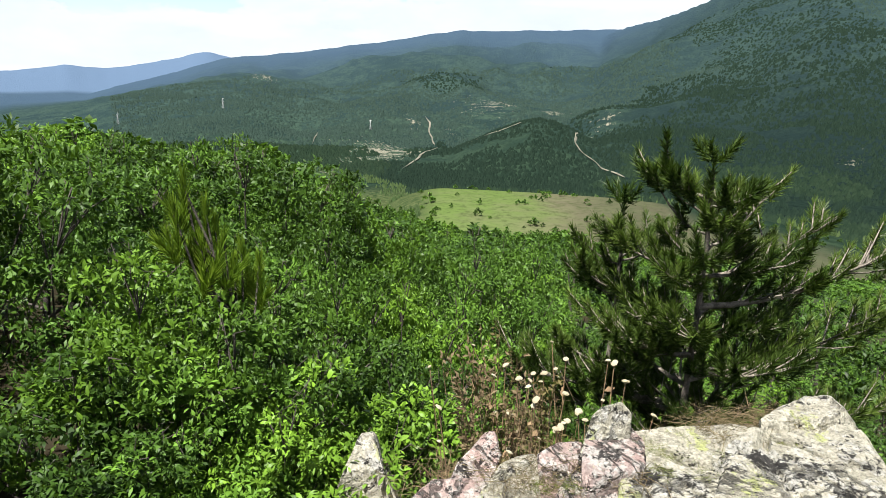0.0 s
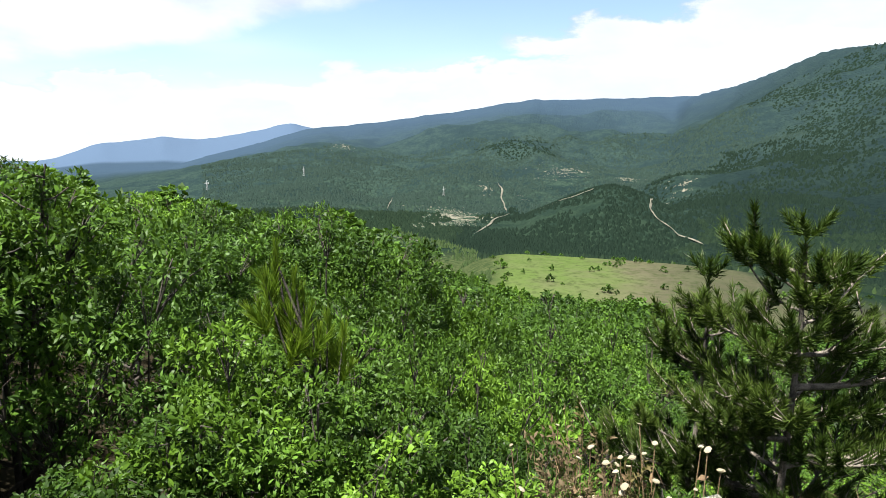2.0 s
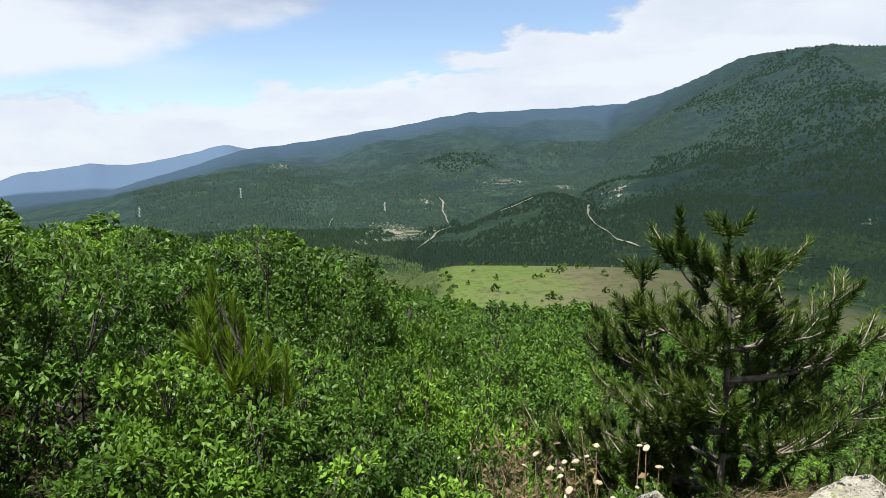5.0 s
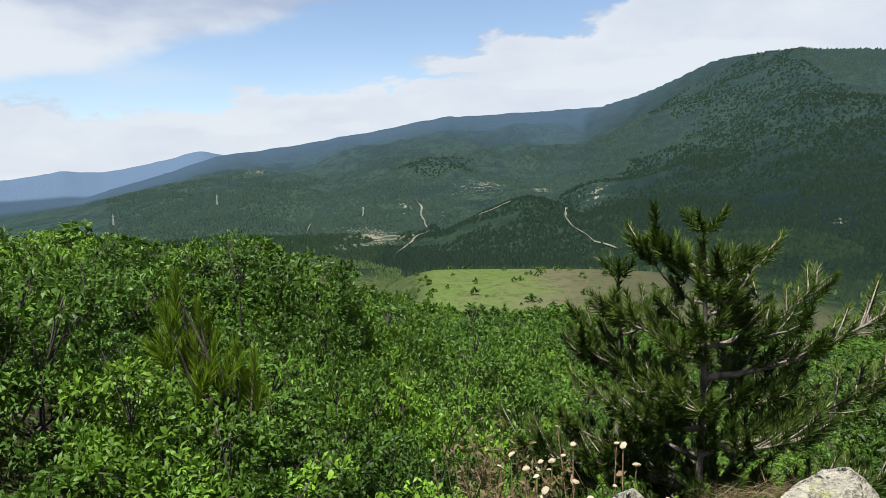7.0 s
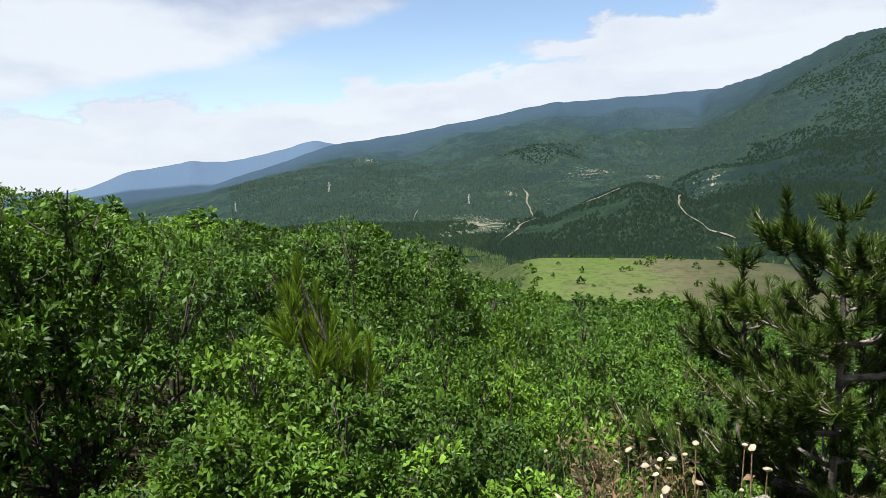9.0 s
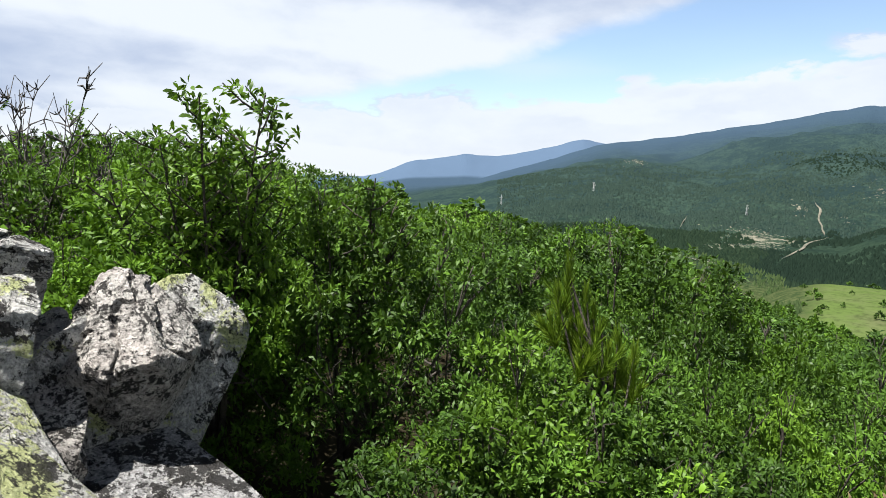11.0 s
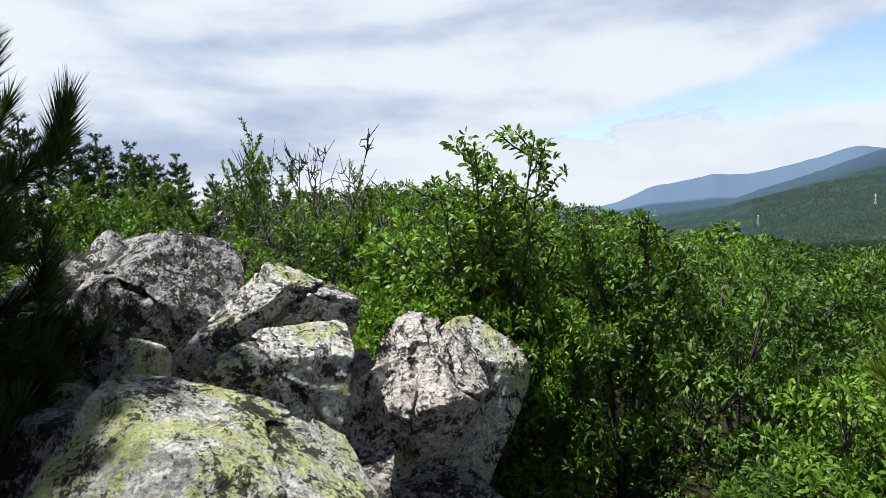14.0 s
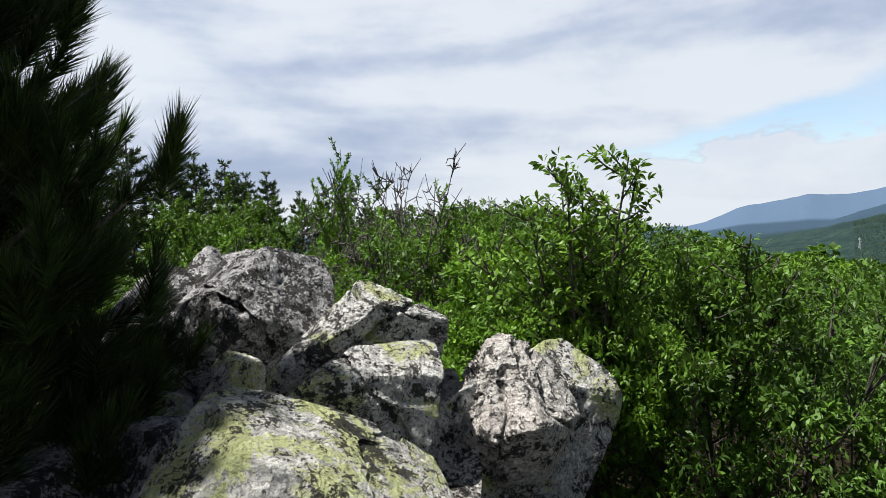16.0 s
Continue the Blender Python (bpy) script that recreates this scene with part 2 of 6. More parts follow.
class Soup:
    """Collects vertices and faces of one mesh."""

    def __init__(self):
        self.v, self.t, self.q, self.n = [], [], [], 0

    def add(self, v, t=None, q=None):
        v = np.asarray(v, float).reshape(-1, 3)
        if t is not None and len(t):
            self.t.append(np.asarray(t) + self.n)
        if q is not None and len(q):
            self.q.append(np.asarray(q) + self.n)
        self.v.append(v)
        self.n += len(v)

    def tube(self, pts, radii, sides=6):
        pts = np.asarray(pts, float)
        d = np.gradient(pts, axis=0)
        d /= np.linalg.norm(d, axis=1)[:, None] + 1e-9
        ref = np.where(np.abs(d[:, 2:]) < 0.9, [[0, 0, 1.0]], [[1.0, 0, 0]])
        a = np.cross(d, ref)
        a /= np.linalg.norm(a, axis=1)[:, None] + 1e-9
        b = np.cross(d, a)
        ang = np.linspace(0, 2 * np.pi, sides, endpoint=False)
        ring = np.cos(ang)[None, :, None] * a[:, None] + np.sin(ang)[None, :, None] * b[:, None]
        v = (pts[:, None] + ring * np.asarray(radii)[:, None, None]).reshape(-1, 3)
        k, s = np.meshgrid(np.arange(len(pts) - 1), np.arange(sides), indexing="ij")
        s2 = (s + 1) % sides
        q = np.stack([k * sides + s, k * sides + s2, (k + 1) * sides + s2, (k + 1) * sides + s], -1).reshape(-1, 4)
        self.add(v, q=q)

    def mesh(self, name, mat, smooth=False):
        faces = []
        if self.t:
            faces.append(np.concatenate(self.t))
        if self.q:
            faces.append(np.concatenate(self.q))
        return mesh_np(name, np.concatenate(self.v), faces, mat, smooth)


def unit(v):
    return v / (np.linalg.norm(v, axis=-1, keepdims=True) + 1e-9)


def frames_of(d, rng):
    """Two directions square to each of d, turned at random."""
    d = unit(d)
    r = rng.normal(size=d.shape)
    a = unit(np.cross(d, r))
    return d, a, np.cross(d, a)


# leaf outlines: x along, y half width; bent down along their length
def blade(stations, droop=0.18, fold=0.0):
    v, t = [(0, 0, 0)], []
    for x, w in stations:
        z = -droop * x * x
        v += [(x, w, z + fold * w), (x, -w, z + fold * w)]
    v.append((1, 0, -droop))
    n = len(stations)
    t.append((0, 2, 1))
    for i in range(n - 1):
        a = 1 + 2 * i
        t += [(a, a + 1, a + 3), (a, a + 3, a + 2)]
    t.append((2 * n - 1, 2 * n, 2 * n + 1))
    return np.array(v, float), np.array(t)


OAK_BLADE = blade([(0.36, 0.13), (0.70, 0.19)], 0.30, 0.35)
OVAL_BLADE = blade([(0.3, 0.2), (0.65, 0.22)], 0.25, 0.3)
DIAMOND = blade([(0.5, 0.3)])
SLIM = blade([(0.55, 0.18)], 0.22, 0.35)


def leaves(soup, base, axis, length, shape, rng, up=0.5):
    """Blades at the bases, running along the axes, their faces turned towards the sky."""
    v, t = shape
    n = len(base)
    d = unit(axis)
    up_v = unit(np.array([0, 0, 1.0]) * up + rng.normal(size=(n, 3)) * 0.6)
    a = unit(np.cross(up_v, d))
    b = np.cross(d, a)
    s = np.asarray(length).reshape(-1, 1, 1) * np.ones((n, 1, 1))
    w = base[:, None] + s * (v[None, :, :1] * d[:, None] + v[None, :, 1:2] * a[:, None] + v[None, :, 2:] * b[:, None])
    faces = (t[None] + (np.arange(n) * len(v))[:, None, None]).reshape(-1, 3)
    soup.add(w.reshape(-1, 3), t=faces)


def sprigs(soup, at, axis, per, length, shape, rng, spread=1.1, stem=0.05):
    """A rosette of leaves at the end of each twig."""
    n = len(at)
    d, a, b = frames_of(axis, rng)
    for k in range(per):
        ang = rng.uniform(0, 2 * np.pi, n) + k * 2.4
        open_ = spread * (0.45 + 0.75 * rng.random(n))
        side = np.cos(ang)[:, None] * a + np.sin(ang)[:, None] * b
        dirs = np.cos(open_)[:, None] * d + np.sin(open_)[:, None] * side
        base = at - d * (stem * rng.random(n))[:, None] + side * 0.006
        leaves(soup, base, dirs, length * rng.uniform(0.65, 1.15, n), shape, rng, 0.9)


def spread_out(rng, c, count):
    """Picks that many of the places, well apart from one another, the first one always."""
    pick = [0]
    gap = np.linalg.norm(c - c[0], axis=1)
    weight = rng.uniform(0.6, 1.0, len(c))
    while len(pick) < count:
        k = int(np.argmax(gap * weight))
        pick.append(k)
        gap = np.minimum(gap, np.linalg.norm(c - c[k], axis=1))
    return pick


def lobes(rng, radius, height, count, low, heads):
    """Centres and radii of the sprays of an uneven crown: rounded heads of foliage with gaps between them, each covered with sprays."""
    cand = heads * 14
    ang, u = rng.uniform(0, 2 * np.pi, cand), rng.random(cand) ** 0.8
    z = height * (low + (0.80 - low) * u)
    rr = radius * np.sqrt(np.clip(1 - ((z / height - low) / (0.92 - low)) ** 2, 0.05, 1)) * rng.uniform(0.60, 0.92, cand)
    h = np.stack([np.cos(ang) * rr, np.sin(ang) * rr, z], -1)
    h[0] = (0.06 * radius, -0.05 * radius, height * 0.80)
    h = h[spread_out(rng, h, heads)]
    hr = radius * rng.uniform(0.24, 0.40, heads)
    cand = count * 12
    k = rng.integers(0, heads, cand)
    d = unit(rng.normal(size=(cand, 3)) + [0, 0, 0.55])
    c = h[k] + d * hr[k][:, None] * [0.85, 0.85, min(0.85, 0.16 * height / (hr.mean() + 1e-6))]
    inside = np.linalg.norm(c[:, None] - h[None], axis=2) / hr[None]
    inside[np.arange(cand), k] = 9
    c = c[(inside.min(1) > 0.7) & (d[:, 2] > -0.35)]
    c = c[np.argsort(-c[:, 2], kind="stable")[:1].tolist() + list(range(1, len(c)))]
    c = c[spread_out(rng, c, count)]
    return c, radius * rng.uniform(0.13, 0.22, count)


def crown_points(rng, centres, radii, n):
    """Places and directions over the upper outsides of the sprays, few of them inside."""
    many = n * 5
    k = rng.integers(0, len(centres), many)
    d = unit(rng.normal(size=(many, 3)) * [1, 1, 0.75] + [0, 0, 0.62])
    shell = rng.uniform(0.6, 1.08, many) ** 0.6
    p = centres[k] + d * (radii[k] * shell)[:, None] * [1, 1, 0.78]
    gap = np.linalg.norm(p[:, None] - centres[None], axis=2) / radii[None]
    gap[np.arange(len(k)), k] = 9
    keep = np.flatnonzero((gap.min(1) > 0.60) & (p[:, 2] > 0.05))[:n]
    away = unit(centres[k[keep]] * [1, 1, 0])
    return p[keep], unit(d[keep] + away * 0.35 + [0, 0, 0.35])


def broadleaf(name, seed, height, radius, count, per, length, shape, mat, label, category, group, wood=BARK, clumps=16, limbs=99, low=0.36, heads=8):
    """A scrub tree: a trunk, limbs and a crown of leaf rosettes, standing at the world's origin."""
    rng = np.random.default_rng(seed)
    root = thing(name, (0, 0, 0), label, category, group)
    c, r = lobes(rng, radius, height, clumps, low, heads)
    s = Soup()
    t = np.linspace(0, 1, 7)
    s.tube(np.stack([0.06 * np.sin(t * 4), 0.05 * np.cos(t * 3) - 0.05, t * height * 0.8 - 0.15], -1), 0.045 * radius * (1.1 - t), 7)
    part("trunk", s.mesh("trunk", wood, True), root)
    for i in range(min(limbs, len(c))):
        s = Soup()
        foot = np.array([0, 0, c[i, 2] * rng.uniform(0.25, 0.6)])
        t = np.linspace(0, 1, 6)[:, None]
        mid = (foot + c[i]) / 2 + [0, 0, -0.05 * height]
        s.tube((1 - t) ** 2 * foot + 2 * t * (1 - t) * mid + t * t * c[i], 0.016 * radius * (1.15 - t[:, 0]), 4)
        for _ in range(5):
            d = unit(rng.normal(size=3) + [0, 0, 0.5])
            e = c[i] + d * r[i] * 0.95
            s.tube(np.stack([c[i] - (c[i] - foot) * 0.2, (c[i] + e) / 2 + rng.normal(size=3) * 0.03, e]), [0.007 * radius, 0.005 * radius, 0.002], 4)
        part("limb", s.mesh("limb", wood, True), root)
    p, d = crown_points(rng, c, r, count)
    s = Soup()
    sprigs(s, p, d, per, length, shape, rng)
    # larger shaded leaves inside the clumps
    k = rng.integers(0, len(c), count // 5)
    q = c[k] + unit(rng.normal(size=(len(k), 3))) * (r[k] * rng.uniform(0.0, 0.45, len(k)))[:, None]
    leaves(s, q, rng.normal(size=(len(k), 3)), length * rng.uniform(1.1, 1.6, len(k)), OVAL_BLADE if length < 0.042 else DIAMOND, rng)
    part("crown", s.mesh("crown", mat, length < 0.2), root)
    return root


# ---- the lie of the land ----
EYE_Z = 1.6
# ridges: distance of the crest, distance of the foot, crest heights in degrees over the eye's level by azimuth
RIDGES = [
    (4500, 2500, [(-180, -2.5), (-60, -2.2), (-38, -1.2), (-36, -0.7), (-33.5, 0.45), (-28.6, 1.2), (-26, 1.05), (-22, 1.9), (-19, 2.75), (-17, 2.35), (-11, 2.0), (40, 1.0), (180, -2.5)]),
    (3000, 800, [(-180, -3), (-40, -3.0), (-28, -1.0), (-22, 0.9), (-17.5, 2.3), (-11.5, 3.1), (-3.9, 4.4), (1, 5.25), (4.8, 5.37), (14, 5.7), (22, 6), (45, 5), (70, 0), (180, -3)]),
    (2000, 760, [(-180, -4), (-40, -3.6), (-28, -1.35), (-22, 0.1), (-15.3, 1.2), (-11, 0.75), (-4, -0.4), (2, -1.3), (8, -1.6), (20, -3), (180, -4)]),
    ([(-180, 3000), (6, 3000), (12, 2850), (20, 2250), (29, 1800), (180, 1750)], 690, [(-180, -6), (2, -5), (6, -2.6), (8.5, -0.3), (11, 3.2), (12.6, 5.0), (14.1, 5.78), (17.7, 6.6), (19.8, 7.5), (23, 8.85), (26.5, 9.06), (29, 9.06), (34.6, 8.3), (46, 7), (70, 0), (180, -6)]),
    (980, 665, [(-180, -9), (-5, -8), (-3, -6.9), (0, -4.85), (4, -2.9), (7.7, -1.25), (10, -1.7), (13, -3.2), (17, -5), (180, -9)]),
]


def land(x, y):
    """Height of the ground."""
    x, y = np.asarray(x, float), np.asarray(y, float)
    r = np.hypot(x, y) + 1e-6
    az = np.degrees(np.arctan2(x, y))
    s = 0.25 * y + 0.22 * x
    near = -np.where(s > 0, s, 0.02 * s) - 0.05 * np.clip(-x - 4, 0, None) + 0.12 * fbm(x * 0.5, y * 0.5, 3, 5)
    dip = np.interp(az, [-180, -12, -4, 40, 60, 180], [0, 0, 1, 1, 0, 0]) * np.interp(r, [2.0, 3.6, 8, 14], [0, 0.6, 0.6, 0])
    near = near - dip
    fall = np.interp(az, [-180, -70, -35, -15, 0, 12, 35, 60, 180], [3.0, 3.6, 5.0, 8.8, 12.6, 12.6, 12.0, 8, 3.0])
    slope = EYE_Z - 3.0 - (r - 8) * np.tan(np.radians(fall))
    k = np.clip((np.log(r) - np.log(18)) / (np.log(60) - np.log(18)), 0, 1)
    k = k * k * (3 - 2 * k)
    hill = near * (1 - k) + slope * k
    mound = -49.5 - 12 * np.clip(np.abs(r - 335) / 130, 0, 3) ** 2 - 0.45 * np.clip(0.7 - az, 0, 99) ** 2 - 0.03 * np.clip(az - 14, 0, 99) ** 2 - 0.01 * np.clip(3 - az, 0, 99) ** 2
    floor = np.interp(az, [-180, -60, -20, 20, 180], [-75, -80, -88, -89, -75.0])
    z = np.maximum(np.maximum(hill, np.where((az > -40) & (r > 150), mound, -999)), floor + 3 * fbm(x / 60, y / 60, 3, 9) * np.clip(r / 400, 0, 1))
    blend = np.clip((r - 120) / 300, 0, 1)
    rough = fbm(x / 260, y / 260, 5, 21)
    gully = np.abs(fbm(x / 420 + 3, y / 420, 4, 33))
    for crest, foot, tops in RIDGES:
        kind = 1750 if isinstance(crest, list) else crest
        crest = np.interp(az, *zip(*crest)) if isinstance(crest, list) else crest
        width = 1.6 if kind < 1000 else 0.6
        edge = sum(np.interp(az + k * width, *zip(*tops)) for k in (-1, -0.5, 0, 0.5, 1)) / 5 + 0.10 * fbm(az * 0.9, az * 0 + kind, 4, 71)
        top = EYE_Z + crest * np.tan(np.radians(edge))
        u = (r - foot) / (crest * 0.97 - foot)
        up = np.where(u < 1, np.clip(u, 0, 1) ** 1.15, 1 - 0.5 * np.clip(u - 1.06, 0, 1))
        relief = (rough * 0.34 - gully * 0.60) * np.clip(np.minimum(u, 1 - u) * 2.6, 0, 1) * (crest - foot) * (0.0 if kind > 4000 else 0.07 if kind > 1800 else 0.09)
        shown = EYE_Z + np.minimum(r, crest) * np.tan(np.radians(edge - 0.10))
        rise = floor + (top - floor) * up
        z = np.maximum(z, np.minimum(rise + relief * blend, np.maximum(rise, shown)))
    return z


def place_at(az, el):
    """Where the sight line from the eye at that azimuth and height angle meets the land."""
    r = np.geomspace(20, 4800, 4000)
    x, y = r * math.sin(radians(az)), r * math.cos(radians(az))
    i = int(np.argmax(land(x, y) > EYE_Z + r * math.tan(radians(el))))
    return x[i], y[i], r[i]


view = np.concatenate([np.arange(-88, 48, 0.33), np.arange(48, 272, 4.0)])
ring = np.concatenate([[0.3], np.geomspace(0.8, 300, 100), np.arange(312, 2000, 16.0), np.geomspace(2020, 4900, 45)])
AZ, RR = np.meshgrid(np.radians(view), ring)
gx, gy = RR * np.sin(AZ), RR * np.cos(AZ)
gz = land(gx, gy)
na = len(view)
i, j = np.meshgrid(np.arange(len(ring) - 1), np.arange(na), indexing="ij")
j2 = (j + 1) % na
quads = np.stack([i * na + j, i * na + j2, (i + 1) * na + j2, (i + 1) * na + j], -1).reshape(-1, 4)
cap = np.array([[len(ring) * na, k, (k + 1) % na] for k in range(na)])[:, ::-1]
gverts = np.concatenate([np.stack([gx, gy, gz], -1).reshape(-1, 3), [[0, 0, float(land(0, 0.001))]]])

GROUND, nt, bsdf = material("ground", 0.95)
co = obj_coord(nt)
pos = nt.nodes.new("ShaderNodeSeparateXYZ")
link(nt, co, pos.inputs[0])
flat = nt.nodes.new("ShaderNodeCombineXYZ")
fed(nt, flat.inputs[0], pos.outputs[0]), fed(nt, flat.inputs[1], pos.outputs[1])
far_r = nt.nodes.new("ShaderNodeVectorMath")
far_r.operation = "LENGTH"
link(nt, flat.outputs[0], far_r.inputs[0])
rad = far_r.outputs["Value"]
def cells(scale):
    n = nt.nodes.new("ShaderNodeTexVoronoi")
    n.feature = "SMOOTH_F1"
    n.inputs["Scale"].default_value, n.inputs["Smoothness"].default_value = scale, 0.4
    link(nt, co, n.inputs["Vector"])
    return n.outputs["Distance"], n.outputs["Color"]


# canopy: crowns of about eight metres, stands of trees, and large patches
crown_d, crown_c = cells(0.16)
stand_n = noise_(nt, co, 0.03, 6, 0.7)
big_n = noise_(nt, co, 0.0042, 5, 0.62)
patch_n = noise_(nt, co, 0.011, 6, 0.68, 0.6)
kk = m_(nt, "MULTIPLY_ADD", big_n, 0.50, m_(nt, "MULTIPLY_ADD", stand_n, 0.75, m_(nt, "MULTIPLY", patch_n, 0.40)))
forest = mix_(nt, step_(nt, kk, 0.74, 0.90), (0.0080, 0.0165, 0.0115), (0.0240, 0.0410, 0.0230))
grey = nt.nodes.new("ShaderNodeRGBToBW")
link(nt, crown_c, grey.inputs[0])
forest = mix_(nt, m_(nt, "MULTIPLY", step_(nt, grey.outputs[0], 0.40, 0.72), 0.62), forest, (0.0080, 0.0160, 0.0090))
bare = m_(nt, "MULTIPLY", step_(nt, patch_n, 0.66, 0.74), step_(nt, noise_(nt, co, 0.09, 5, 0.7), 0.42, 0.6))
forest = mix_(nt, m_(nt, "MULTIPLY", bare, 0.35), forest, (0.055, 0.062, 0.040))
side_x = m_(nt, "DIVIDE", pos.outputs[0], rad)
grass_n = noise_(nt, co, 0.012, 5, 0.6)
tuft_n = noise_(nt, co, 0.25, 6, 0.7)
mead = mix_(nt, step_(nt, m_(nt, "MULTIPLY_ADD", pos.outputs[0], 0.0055, m_(nt, "SUBTRACT", grass_n, 0.27)), 0.34, 0.56), (0.062, 0.092, 0.026), (0.072, 0.068, 0.042))
mead = mix_(nt, m_(nt, "MULTIPLY", step_(nt, noise_(nt, co, 0.05, 6, 0.7), 0.42, 0.62), 0.4), mead, (0.082, 0.092, 0.044))
mead = mix_(nt, m_(nt, "MULTIPLY", step_(nt, tuft_n, 0.46, 0.66), 0.7), mead, (0.030, 0.043, 0.015))
litter = mix_(nt, noise_(nt, co, 3.0, 6, 0.65), (0.009, 0.008, 0.005), (0.038, 0.032, 0.020))
c1 = mix_(nt, step_(nt, rad, 25, 60), litter, (0.022, 0.040, 0.014))
mead = mix_(nt, m_(nt, "SUBTRACT", 1.0, step_(nt, side_x, -0.035, 0.008)), mead, mix_(nt, step_(nt, tuft_n, 0.4, 0.6), (0.020, 0.034, 0.013), (0.050, 0.062, 0.026)))
c2 = mix_(nt, step_(nt, rad, 180, 225), c1, mead)
wooded = m_(nt, "MULTIPLY_ADD", step_(nt, side_x, 0.27, 0.38), 130.0, m_(nt, "MULTIPLY_ADD", step_(nt, side_x, -0.03, 0.03), 170.0, m_(nt, "SUBTRACT", rad, 170.0)))
c3 = mix_(nt, step_(nt, m_(nt, "MULTIPLY_ADD", big_n, 120.0, wooded), 480, 560), c2, forest)
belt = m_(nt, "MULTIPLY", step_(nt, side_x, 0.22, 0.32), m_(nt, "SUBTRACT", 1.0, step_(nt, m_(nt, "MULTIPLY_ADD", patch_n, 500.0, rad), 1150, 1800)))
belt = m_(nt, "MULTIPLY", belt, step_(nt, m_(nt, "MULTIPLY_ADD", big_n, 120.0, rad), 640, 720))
spur = m_(nt, "MULTIPLY", m_(nt, "MULTIPLY", step_(nt, m_(nt, "MULTIPLY_ADD", m_(nt, "SUBTRACT", patch_n, 0.5), 0.22, side_x), -0.09, 0.02), m_(nt, "SUBTRACT", 1.0, step_(nt, side_x, 0.22, 0.26))), m_(nt, "MULTIPLY", step_(nt, rad, 650, 700), m_(nt, "SUBTRACT", 1.0, step_(nt, m_(nt, "MULTIPLY_ADD", big_n, 100.0, rad), 1000, 1100))))
c3 = mix_(nt, m_(nt, "MULTIPLY", spur, 0.6), c3, (0.0110, 0.0205, 0.0120))
c3 = mix_(nt, m_(nt, "MULTIPLY", m_(nt, "MULTIPLY", step_(nt, side_x, 0.16, 0.28), step_(nt, rad, 90, 170)), 0.35), c3, (0.0075, 0.0140, 0.0095))
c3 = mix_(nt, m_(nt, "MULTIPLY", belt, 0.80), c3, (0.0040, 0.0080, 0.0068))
# aerial haze put into the ground colour: bluer and paler with distance
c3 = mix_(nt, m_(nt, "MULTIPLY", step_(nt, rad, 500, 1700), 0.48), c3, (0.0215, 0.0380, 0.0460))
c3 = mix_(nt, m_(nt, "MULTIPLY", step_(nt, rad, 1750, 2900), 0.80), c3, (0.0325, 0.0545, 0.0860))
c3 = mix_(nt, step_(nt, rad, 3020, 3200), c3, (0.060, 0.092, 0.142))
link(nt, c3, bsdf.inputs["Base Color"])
bsdf.inputs["Specular IOR Level"].default_value = 0.0
bump_(nt, bsdf, m_(nt, "MULTIPLY", m_(nt, "MULTIPLY_ADD", stand_n, 1.2, m_(nt, "SUBTRACT", 1.0, crown_d)), step_(nt, rad, 440, 560)), 0.8, 4.0)
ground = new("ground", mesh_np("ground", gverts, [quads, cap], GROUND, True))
tagged(ground, "wooded hillside falling to a grassy valley and forested mountains", "ground", kind="structure")


